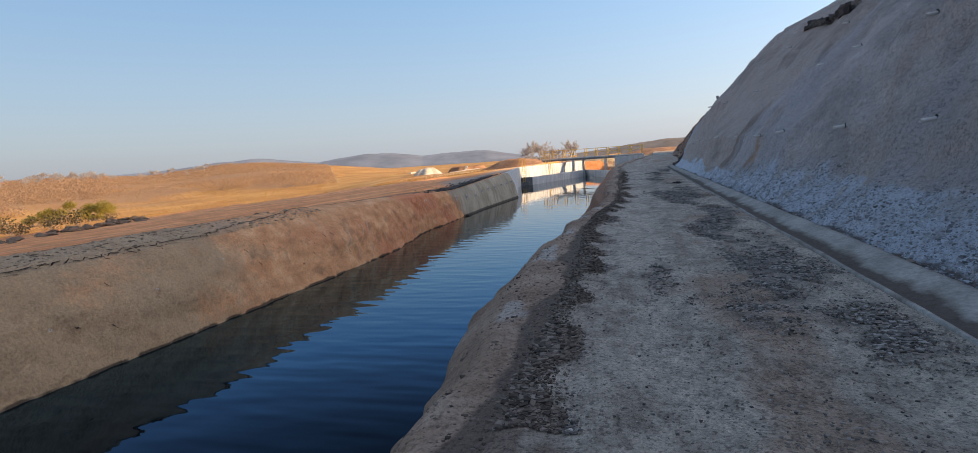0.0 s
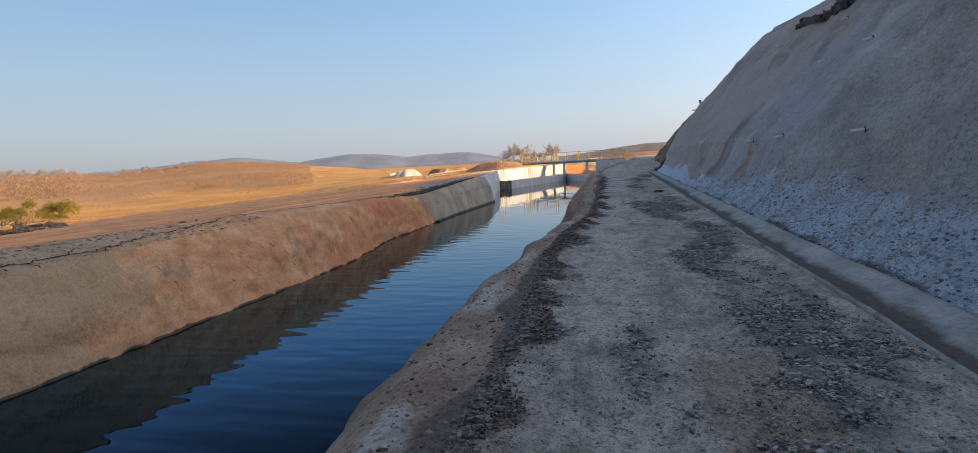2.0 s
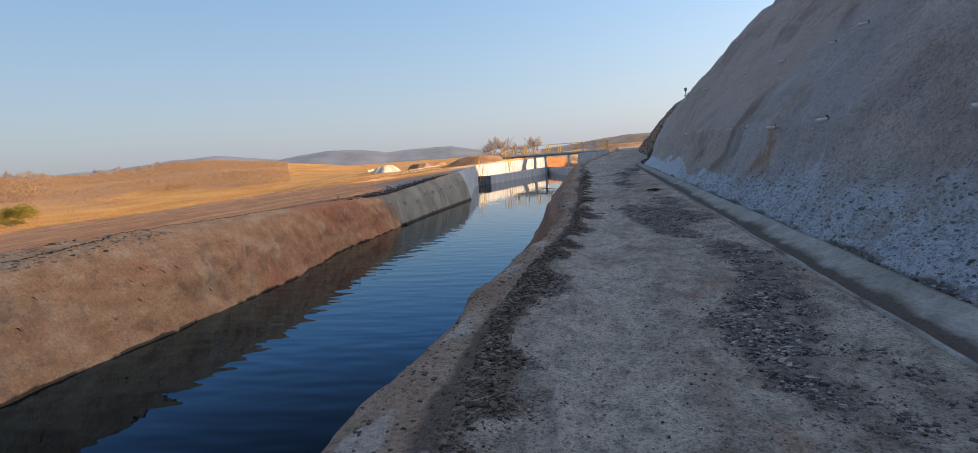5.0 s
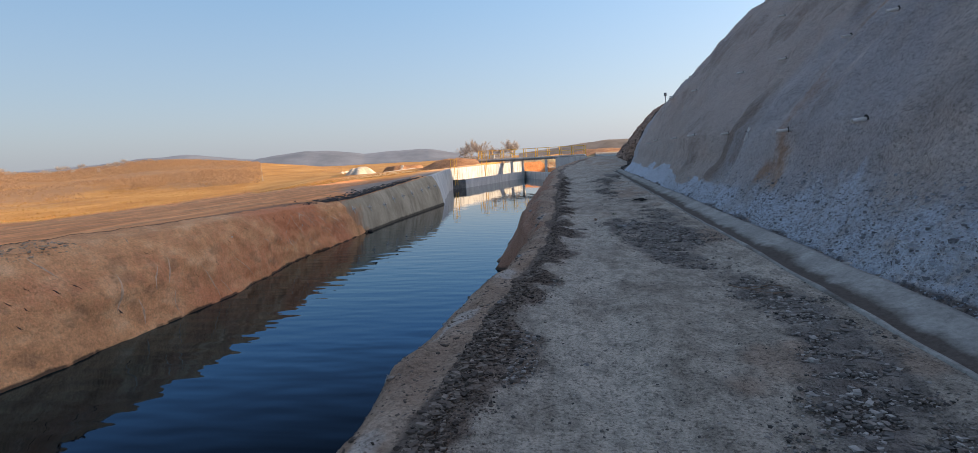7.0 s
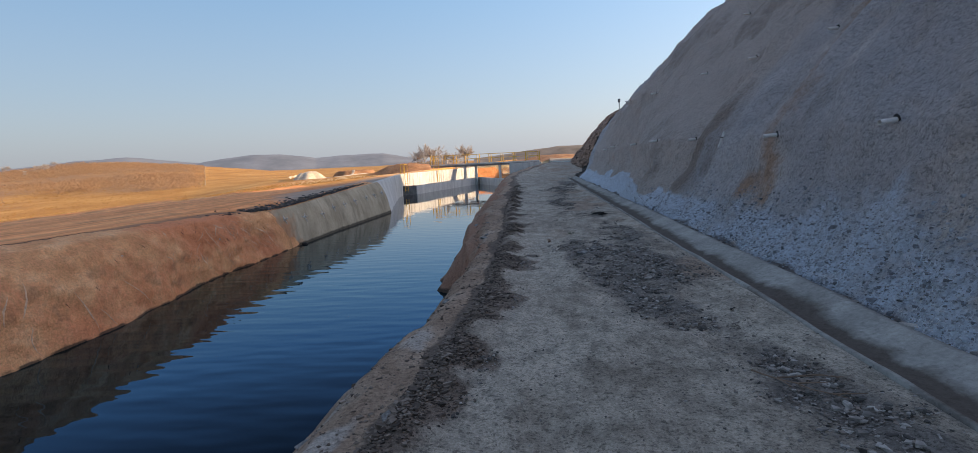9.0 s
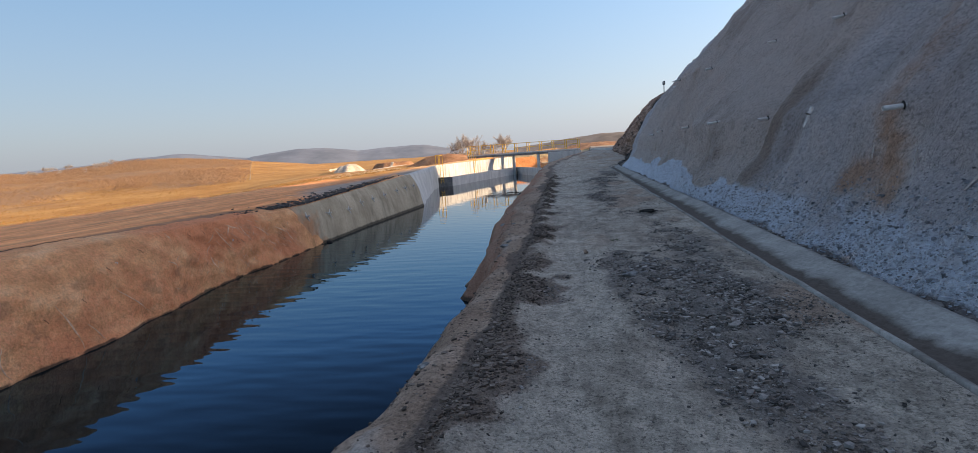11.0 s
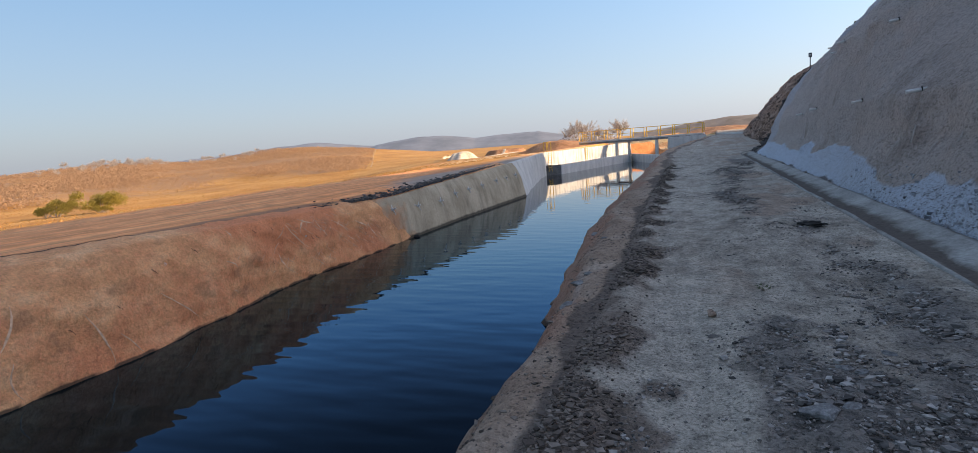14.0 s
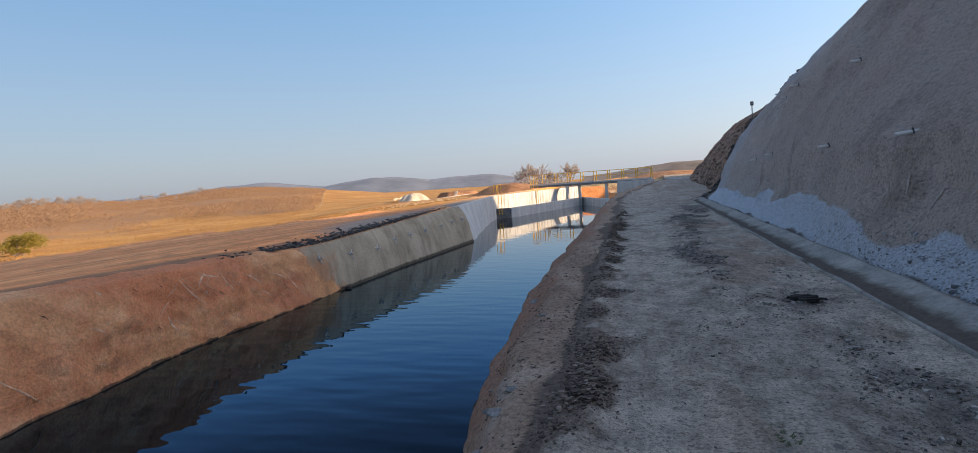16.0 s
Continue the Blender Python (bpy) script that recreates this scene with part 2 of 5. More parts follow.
M_LBANK = earth("brown_sprayed_bank", (0.6, 0.285, 0.138), (0.76, 0.38, 0.188), (0.84, 0.49, 0.27), 0.7, 0.06, relief=0.8, grit=0.1, speck=0.25, grain=0.2, depth=0.03, stretch=(1, 1.4, 0.8),
                layers=(("grey", (0.47, 0.33, 0.2), 0.85), ("red", (0.68, 0.245, 0.12), 0.85), ("crust", (0.46, 0.335, 0.222), 0.7), ("pits", (0.3, 0.165, 0.09), 0.6), ("wet", (0.07, 0.05, 0.035), 0.9)))
M_RBANK = earth("grey_brown_bank", (0.27, 0.182, 0.132), (0.39, 0.275, 0.2), (0.5, 0.38, 0.293), 0.9, 0.04, relief=0.8, grit=0.06, speck=0.55, grain=0.3, depth=0.03,
                layers=(("red", (0.39, 0.21, 0.142), 0.9), ("pale", (0.52, 0.475, 0.43), 0.8, 0.25), ("soil", (0.15, 0.115, 0.095), 0.9), ("wet", (0.06, 0.05, 0.04), 0.9)))
M_PANEL = earth("cast_concrete_lining", (0.3, 0.25, 0.18), (0.43, 0.366, 0.272), (0.52, 0.45, 0.345), 1.8, 0.06, relief=0.25, grit=0.12, speck=0.12, grain=0.15, depth=0.01, streaks=0.25,
                layers=(("soil", (0.5, 0.25, 0.135), 0.85), ("wet", (0.07, 0.06, 0.045), 0.9)))
M_CONC = earth("pale_concrete", (0.5, 0.5, 0.488), (0.59, 0.59, 0.573), (0.67, 0.664, 0.642), 1.8, 0.1, rough=0.8, grain=0.15, relief=0.2, depth=0.008, stretch=(0.5, 0.5, 1.6), streaks=0.15)
M_SIDE = earth("stained_concrete", (0.5, 0.53, 0.55), (0.6, 0.635, 0.66), (0.67, 0.71, 0.74), 1.8, 0.1, rough=0.85, grain=0.2, relief=0.2, depth=0.008, streaks=0.6)
# girder concrete darkened: the shade under the deck is put into its colour
M_BEAM = earth("shaded_beam", (0.16, 0.16, 0.158), (0.22, 0.22, 0.217), (0.28, 0.28, 0.275), 0.9, 0.08, rough=0.85, relief=0.2, depth=0.008, streaks=0.3)
M_DARKCONC = earth("dark_concrete", (0.1, 0.1, 0.1), (0.15, 0.15, 0.15), (0.2, 0.2, 0.2), 0.8, 0.08, rough=0.6)
M_GUTTER = earth("drain_concrete", (0.23, 0.22, 0.2), (0.32, 0.307, 0.28), (0.41, 0.394, 0.36), 0.9, 0.05, relief=0.2, grit=0.09, speck=0.25, grain=0.2, depth=0.006,
                 layers=(("dirt", (0.105, 0.083, 0.068), 0.95),))
def graded_soil(t):
    """Red soil of the terrace: long wheel-worn bands along the canal, crossed by faint blotches."""
    bands = ramp(t, noise_node(t, 0.9, 5, 0.6, (1, 26, 1)), (0.3, (0.6, 0.235, 0.095)), (0.5, (0.8, 0.33, 0.135)), (0.7, (0.88, 0.42, 0.19)))
    fine = ramp(t, noise_node(t, 0.22, 5, 0.7, (1, 6, 1)), (0.3, (0.72, 0.72, 0.72)), (0.7, (1.22, 1.22, 1.22)))
    return blend(t, 1.0, bands, fine, "MULTIPLY")


M_GROUND = earth("dry_ground", (0.34, 0.165, 0.052), (0.46, 0.245, 0.08), (0.55, 0.33, 0.12), 16.0, 0.7, depth=0.03, relief=0.35, grain=0.16,
                 layers=(("scrub", (0.3, 0.19, 0.115), 0.9), ("terrace", graded_soil, 1.0), ("grey", (0.3, 0.27, 0.235), 0.9), ("sand", (0.62, 0.46, 0.26), 1.0), ("dark", (0.2, 0.125, 0.085), 0.75)))
M_ROCK = earth("red_rock_slope", (0.22, 0.15, 0.115), (0.34, 0.225, 0.165), (0.44, 0.32, 0.25), 1.6, 0.25, relief=1.0, grit=0.4, depth=0.15,
               layers=(("grey", (0.2, 0.19, 0.185), 0.8),))
M_REDSOIL = earth("red_soil", (0.25, 0.125, 0.065), (0.35, 0.185, 0.1), (0.43, 0.25, 0.145), 4.0, 0.4, depth=0.1)
M_PALESOIL = earth("pale_soil", (0.468, 0.391, 0.297), (0.561, 0.484, 0.383), (0.637, 0.57, 0.468), 5.0, 0.5, depth=0.1)
M_DRYBANK = earth("dry_grass_bank", (0.34, 0.24, 0.125), (0.46, 0.34, 0.18), (0.54, 0.41, 0.23), 2.0, 0.5, depth=0.1)
M_TRACK = earth("track_soil", (0.42, 0.29, 0.17), (0.48, 0.34, 0.2), (0.54, 0.4, 0.25), 3.0, 0.5, depth=0.05)
# near-black for surface strips that stand for shade inside cracks and hollows
M_RECESS_SHADE = plain("open_crack", (0.03, 0.024, 0.02), 1.0)
M_ROOT = plain("pale_scratch", (0.64, 0.42, 0.28), 0.9, vary=0.3, size=0.15)
M_YELLOW = plain("yellow_paint", (0.78, 0.46, 0.05), 0.5)
M_PIPE = plain("drain_pipe", (0.6, 0.59, 0.565), 0.55, size=0.1)
# near-black colour that stands for shade round the pipe bases
M_HOLE_SHADE = plain("hole_shade", (0.03, 0.03, 0.03), 0.9)
M_STEEL = plain("dark_steel", (0.08, 0.08, 0.09), 0.5)
# distance haze painted in: blue-grey base colour plus a faint emission
M_HAZE_GLOW = plain("haze_painted_hill", (0.1, 0.105, 0.118), 1.0, vary=0.3, size=90)
haze = M_HAZE_GLOW.node_tree.nodes["Principled BSDF"]
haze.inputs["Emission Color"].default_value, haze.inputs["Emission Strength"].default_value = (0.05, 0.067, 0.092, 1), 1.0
M_HAZE_NEAR = plain("dry_wooded_hill", (0.19, 0.165, 0.145), 1.0, vary=0.25, size=25)
M_BARK = plain("grey_bark", (0.42, 0.35, 0.29), 0.9)
M_TWIG = islands("dry_twigs", [(0.42, 0.37, 0.33), (0.5, 0.45, 0.41), (0.57, 0.52, 0.47)])
def see_through(m, colour, share):
    """Lets part of the light pass through thin twigs and leaves."""
    t = m.node_tree
    thin, both = t.nodes.new("ShaderNodeBsdfTranslucent"), t.nodes.new("ShaderNodeMixShader")
    thin.inputs["Color"].default_value, both.inputs[0].default_value = (*colour, 1), share
    t.links.new(t.nodes["Principled BSDF"].outputs[0], both.inputs[1])
    t.links.new(thin.outputs[0], both.inputs[2])
    t.links.new(both.outputs[0], t.nodes["Material Output"].inputs["Surface"])
    return m


M_SCRUB = islands("dry_scrub", [(0.4, 0.26, 0.155), (0.46, 0.3, 0.185), (0.51, 0.345, 0.22)], grain=0.5)
M_BRUSH = islands("low_brush", [(0.1, 0.075, 0.045), (0.16, 0.12, 0.07), (0.14, 0.13, 0.06)], grain=0.3)
M_GRASS = islands("dry_grass", [(0.42, 0.225, 0.075), (0.45, 0.25, 0.085), (0.48, 0.275, 0.1)], grain=0.4)
see_through(M_SCRUB, (0.5, 0.33, 0.2), 0.5)
see_through(M_TWIG, (0.52, 0.47, 0.44), 0.4)
M_LEAF = islands("green_leaves", [(0.25, 0.2, 0.045), (0.33, 0.265, 0.06), (0.4, 0.32, 0.09)], grain=0.5)
see_through(M_LEAF, (0.4, 0.36, 0.1), 0.4)

M_WATER, t, b = nodes_of("canal_water")
b.inputs["Base Color"].default_value = (0.002, 0.003, 0.004, 1)
b.inputs["Roughness"].default_value, b.inputs["Specular IOR Level"].default_value = 1.0, 0.0
gloss = t.nodes.new("ShaderNodeBsdfGlossy")
gloss.inputs["Roughness"].default_value = 0.015
rim = t.nodes.new("ShaderNodeFresnel")
rim.inputs["IOR"].default_value = 1.45
breeze = t.nodes.new("ShaderNodeAttribute")
breeze.attribute_name = "breeze"
n = bump(t, gloss, calc(t, "MULTIPLY", noise_node(t, 0.9, 1, 0.35, (1.8, 0.62, 1)), breeze.outputs["Fac"]), 0.45, 0.036)
n = bump(t, gloss, calc(t, "MULTIPLY", noise_node(t, 0.16, 2, 0.5, (2.2, 0.6, 1)), breeze.outputs["Fac"]), 0.03, 0.003, n)
t.links.new(n, rim.inputs["Normal"])
# painted into the reflection: dark at steep angles, sky blue at middling ones
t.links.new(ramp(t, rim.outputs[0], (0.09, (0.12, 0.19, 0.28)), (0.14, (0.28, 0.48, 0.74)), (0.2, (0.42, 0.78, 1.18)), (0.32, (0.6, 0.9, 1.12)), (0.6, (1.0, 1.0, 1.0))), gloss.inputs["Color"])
both = t.nodes.new("ShaderNodeMixShader")
t.links.new(rim.outputs[0], both.inputs[0])
t.links.new(b.outputs[0], both.inputs[1])
t.links.new(gloss.outputs[0], both.inputs[2])
t.links.new(both.outputs[0], t.nodes["Material Output"].inputs["Surface"])

# ---- the plan: canal along +y, road level about z = 0, water at WATER ----
WATER = -2.7
def left_water(y): return soft(y, (-60, -12.2), (24, -12.2), (30, -12.8), (35, -13.38), (48, -13.52), (61, -13.1), (62, -13.1))
def left_top_run(y): return soft(y, (-60, 1.5), (20, 1.5), (30, 0.75), (38, 0.6), (45, 0.65), (61, 1.2), (62, 1.2))
def left_top(y): return soft(y, (-60, -0.05), (20, -0.08), (30, -0.25), (38, -0.5), (41, -0.58), (61, 0.05), (62, 0.05))
def right_edge(y): return soft(y, (-60, -0.8), (8, -0.9), (11, -1.15), (14, -1.15), (18, -0.75), (24, -0.72), (29, -0.95), (43, -1.2), (60, -1.8), (72, -1.6), (80, -0.9), (90, 0.2), (97, 1.3), (104, 2.5), width=1.0)
def right_belly(y): return soft(y, (-60, -1.9), (3.5, -1.9), (5, -2.0), (8, -2.35), (10.2, -2.3), (13.6, -2.03), (15.4, -2.12), (16.6, -2.0), (19, -1.72), (20.3, -1.58), (22, -1.53), (24.1, -1.5), (25.3, -1.8), (30, -2.25), (36, -2.5), (45, -2.68), (63, -3.1), (76, -3.3), (86, -2.9), (95, -1.4), (104, 0.7), width=0.5)
def road_z(y): return soft(y, (-60, 0), (60, 0), (85, 0.12), (100, 0.5), (108, 0.86), (125, 0.86), (400, 0.5), width=3)
def wall_low(y): return soft(y, (-60, 4.6), (10, 4.7), (15, 4.6), (18.6, 4.2), (25, 4.4), (28.4, 4.5), (30.5, 3.95), (40, 4.05), (52, 4.1), (82, 4.35), (150, 5), width=1.0)
def wall_mid(y): return soft(y, (-60, 6.3), (15, 6.1), (22, 6.25), (25, 6.6), (30, 6.5), (33, 5.7), (36, 5.1), (41, 5.15), (52, 5.6), (60, 5.85), (82, 5.9), (105, 6.1), (150, 6.5))
def wall_top(y): return soft(y, (-60, 8.0), (24, 7.6), (29, 7.25), (35, 7.65), (42, 8.55), (50, 9.3), (53, 9.3), (60, 8.8), (70, 8.1), (82, 7.4), (101, 7.3), (106, 6.4), (112, 3.0), (118, 1.5), (150, 1.4), width=1.0)
# unseen ridge added behind the cut, its height set to shade the canal
def shade_ridge(y): return curve(y, (-60, 24), (69, 24), (74, 23), (99, 22), (100.6, 20.0), (112, 18.75), (124.5, 17.5), (140, 16.2), (150, 10))
def road_right(y): return np.interp(y, [46, 52, 57, 60, 66, 80, 95, 120, 400], [2.38, 2.39, 3.49, 5.0, 5.6, 6.4, 9.5, 12, 20])

Y_NEAR = steps(-40, 60.3, 0.085, 0.6, 4, 41)

def left_bank():
    y = Y_NEAR
    k = np.linspace(0, 1, 56)
    Y, K = np.meshgrid(y, k, indexing="ij")
    w, run, top = left_water(Y), left_top_run(Y), left_top(Y)
    # under water, steep face, rounded crest, edge of the terrace
    px = np.interp(K, [0, 0.1, 0.5, 0.72, 0.84, 1.0], [0, 1, 2, 3, 4, 5])
    off = np.interp(px, range(6), [-0.6, 0.0, 0.34, 0.68, 1.0, 1.75])
    hz = np.interp(px, range(6), [-0.5, 0.0, 0.55, 0.84, 1.0, 1.06])
    X = w - off * run
    Z = WATER + hz * (top - WATER)
    lined = np.clip((40.5 - Y) / 2.5, 0.1, 1)
    n = fbm(Y, Z * 1.6, 2.4, 3, 3) * 0.15 + fbm(Y, Z, 0.5, 4, 5, 0.6) * 0.042
    X = X + n * lined * np.clip((1 - K) * 8, 0, 1)
    Z = Z + fbm(X, Y, 0.6, 4, 8) * 0.035 * ease(K, 0.68, 0.78)
    ob = sheet("canal_bank", X, Y, Z, M_LBANK)
    n2 = fbm(Y, Z * 1.5, 3.5, 4, 11)
    give(ob, grey=ease(18 - Y + 5 * n2, -3, 8) * 0.9 + 0.6 * ease(n2, 0.2, 0.9),
         red=bell(Y, 31, 8.5) * (0.65 + 0.5 * n2) + 0.35 * bell(Y, 20, 3) * bell(Z, -1.0, 0.6) + 0.3 * ease(n2, 0.3, 1),
         pits=0.55 * ease(fbm(Y, Z * 1.4, 0.8, 5, 12, 0.65), 0.2, 1.1),
         crust=ease(Z - WATER, (top - WATER) * 0.9, (top - WATER) * 0.97) * ease(17.5 - Y, -3, 3),
         wet=ease(WATER + 0.05 + 0.05 * fbm(Y, Z, 0.5, 3, 13) - Z, -0.04, 0.04))
    tagged(ob, "brown sprayed-concrete canal bank with red soil stains and cracks", "canal bank", kind="structure")
    return X, Y, Z

LX, LY, LZ = left_bank()

def on_left(y, z, x=None):
    """The place on the left bank at a height, or nearest to a place, in the section at y."""
    i = int(np.argmin(np.abs(LY[:, 0] - y)))
    if x is None:
        return Vector((float(np.interp(z, np.maximum.accumulate(LZ[i, :44]), LX[i, :44])), y, z))
    j = int(np.argmin(np.hypot(LZ[i] - z, LX[i] - x)))
    return Vector((LX[i, j], LY[i, j], LZ[i, j]))


def right_bank():
    y = steps(-40, 104, 0.075, 0.7, 3, 34)
    k = np.linspace(0, 1, 48)
    Y, K = np.meshgrid(y, k, indexing="ij")
    e, bl = right_edge(Y), right_belly(Y)
    flare = ease(Y, 29.1, 29.9) * (1 - 0.6 * ease(Y, 36, 50))
    foot = bl - 0.68 - 0.5 * flare
    px = K * 5
    nx = [foot - 0.4, foot, bl - 0.18 - 0.25 * flare, bl - 0.04 * flare, (bl + e) / 2 - 0.05, e]
    nz = [WATER - 0.8, WATER, -1.5, -0.6, -0.14, 0.0]
    X, Z = np.zeros_like(Y), np.zeros_like(Y)
    for i in range(5):
        f = np.clip(px - i, 0, 1)
        s = (px >= i) & (px <= i + 1)
        X = np.where(s, nx[i] + (nx[i + 1] - nx[i]) * f, X)
        Z = np.where(s, nz[i] + (nz[i + 1] - nz[i]) * f, Z)
    Z = Z + road_z(Y) * np.clip((Z - WATER) / -WATER, 0, 1)
    fade = np.clip((1 - K) * 8, 0, 1)
    X = X + (fbm(Y, Z * 1.3, 1.5, 4, 21) * 0.12 + fbm(Y, Z, 0.35, 3, 23) * 0.025) * fade
    Z = Z + (fbm(X * 1.2, Y, 0.7, 4, 25) * 0.05 + 0.07 * bell(K, 0.86, 0.08)) * fade
    ob = sheet("canal_bank", X, Y, Z, M_RBANK)
    n = fbm(Y, K * 3, 1.4, 4, 27)
    give(ob, red=ease(Y, 15, 27) * (0.75 + 0.3 * n) * ease(0.86 - K, -0.05, 0.12) + 0.3 * ease(n, 0.2, 0.8),
         pale=1.1 * ease(K + 0.03 * n, 0.81, 0.85) * ease(0.93 + 0.03 * n - K, 0, 0.03) * ease(20 - Y, 0, 3) * ease(fbm(Y, K * 3, 0.8, 4, 29), -0.25, 0.55) + 0.8 * bell(K, 0.75, 0.06) * bell(Y, 14.8, 1.6) + 0.5 * bell(K, 0.8, 0.06) * bell(Y, 24, 1.5) * (n > 0),
         soil=ease(K + 0.05 * n, 0.92, 0.97), wet=ease(WATER + 0.12 + 0.06 * n - Z, -0.05, 0.06))
    tagged(ob, "grey-brown bulging canal bank below the gravel road", "canal bank", kind="structure")
    return X, Y, Z

QX, QY, QZ = right_bank()
RX, RY = QX[:, -1], QY[:, 0]

RUBBLE = [(0.9, 19.8, 0.35, 1.6), (1.3, 18.4, 0.4, 1.3), (0.6, 21.8, 0.35, 0.8), (1.7, 16.1, 0.3, 1.3), (1.85, 14.3, 0.3, 1.2), (1.64, 12.6, 0.4, 1.2), (1.2, 10.9, 0.35, 1.0),
          (1.5, 8.6, 0.35, 1.3), (1.5, 6.9, 0.35, 1.0), (1.0, 5.6, 0.4, 0.8), (1.86, 5.1, 0.4, 0.8), (1.77, 24.5, 0.35, 1.4), (1.0, 29.6, 0.5, 1.6), (0.8, 33, 0.4, 2.0), (1.25, 39.5, 0.6, 3),
          (0.2, 7.5, 0.3, 1.5), (1.7, 27.2, 0.3, 0.5), (1.9, 46, 0.5, 4), (1.5, 23.6, 0.35, 1.0), (0.85, 22.0, 0.22, 0.5), (1.05, 21.0, 0.28, 0.8), (1.15, 19.4, 0.28, 0.8), (1.4, 17.2, 0.25, 0.8), (1.6, 15.6, 0.25, 0.8), (2.0, 9.5, 0.3, 2.0), (0.55, 25.5, 0.3, 1.0), (0.95, 20.6, 0.5, 1.0), (1.45, 19.9, 0.45, 1.1), (1.7, 21.6, 0.3, 1.6), (0.75, 20.4, 0.35, 0.5)]

def rubble(x, y):
    r = sum(np.exp(-((x - a) / c) ** 2 - ((y - b) / d) ** 2) for a, b, c, d in RUBBLE)
    r = r + 0.14 * ease(x, 0.7, 1.5) * ease(2.35 - x, 0, 0.3) * ease(fbm(x, y * 0.5, 0.8, 4, 33), -0.5, 0.7)
    return np.clip(r, 0, 1) * (0.75 + 0.35 * fbm(x, y * 0.6, 0.7, 3, 38)) + 0.38 * ease(fbm(x, y * 0.45, 1.1, 4, 39), 0.1, 0.8)


def road_base(x, y):
    """Height of the road's surface without its fine relief."""
    tracks = -0.03 * bell(x, 0.1, 0.3) - 0.03 * bell(x, 1.7, 0.3)
    return road_z(y) + tracks + 0.04 * fbm(x, y * 0.6, 1.2, 3, 31)


def road():
    y = steps(-40, 400, 0.06, 6, 2, 34)
    k = np.linspace(0, 1, 76)
    Y, K = np.meshgrid(y, k, indexing="ij")
    e = np.interp(Y, RY, RX) + np.clip(Y - 104, 0, None) * 0.03
    X = e + (road_right(Y) - e) * K
    edge = np.clip(np.minimum(K, 1 - K) * 12, 0, 1)
    r = rubble(X, Y)
    Z = road_z(Y) + edge * (road_base(X, Y) - road_z(Y) + 0.012 * fbm(X, Y, 0.5, 3, 35) + (0.004 + 0.026 * np.clip(r, 0, 1)) * fbm(X, Y, 0.13, 2, 36))
    Z = Z + 0.05 * bell(X - e, 0.18, 0.15) * (K > 0)
    ob = sheet("road", X, Y, Z, M_ROAD)
    worn = bell(X, -0.05, 0.45) + 0.8 * bell(X, 1.95, 0.3) + 0.35
    dust = worn * ease(fbm(X, Y * 0.45, 0.75, 4, 32), -0.45, 0.55) + 0.35 * ease(fbm(X, Y * 0.2, 0.35, 3, 30), 0.1, 0.8)
    give(ob, dust=dust * (1 - 0.8 * ease(r, 0.2, 0.8)), dark=0.8 * ease(r + 0.15 * fbm(X, Y, 0.3, 3, 28), 0.2, 1.1), red=0.9 * ease(fbm(X, Y * 0.5, 1.1, 4, 37), 0.05, 0.7) * ease(X, -0.6, 1.2), soil=0.9 * ease(0.3 + 0.12 * bell(Y, 20, 9) + 0.3 * fbm(X, Y, 0.6, 4, 34) - (X - e), -0.2, 0.2))
    return tagged(ob, "rough grey gravel service road with rubble patches", "road", kind="structure")

road()

def gutter():
    y = steps(-40, 60, 0.09, 0.5, 0, 40)
    prof = [(2.37, -0.12), (2.385, 0.025), (2.425, 0.025), (2.46, -0.01), (2.53, -0.035), (2.62, -0.03), (2.68, -0.005), (2.84, 0.03), (2.99, 0.085), (3.06, 0.085), (3.08, -0.12)]
    X = np.array([[p[0] for p in prof]] * len(y)) + fbm(y, y * 0, 2.0, 3, 41)[:, None] * 0.02
    Z = np.array([[p[1] for p in prof]] * len(y)) + fbm(y, y * 0, 1.1, 3, 43)[:, None] * 0.012
    Y = np.repeat(y[:, None], len(prof), 1)
    Z[:, 3:6] += np.stack([0.018 * fbm(y, y * 0 + 3 + i, 0.4, 3, 44 + i) for i in range(3)], 1)
    bend = np.clip((Y - 52) / 5, 0, 1.6) ** 2 * 1.1
    ob = sheet("drain", X + bend, Y, Z, M_GUTTER)
    c = np.array([0.7, 0.2, 0.3, 0.9, 1.1, 1.05, 0.62, 0.12, 0.0, 0.2, 0.8])
    give(ob, dirt=c[None, :] + 0.3 * fbm(Y, X, 0.6, 3, 45))
    return tagged(ob, "shallow pale concrete roadside drain with dirt along its bottom", "drain", kind="structure")

gutter()

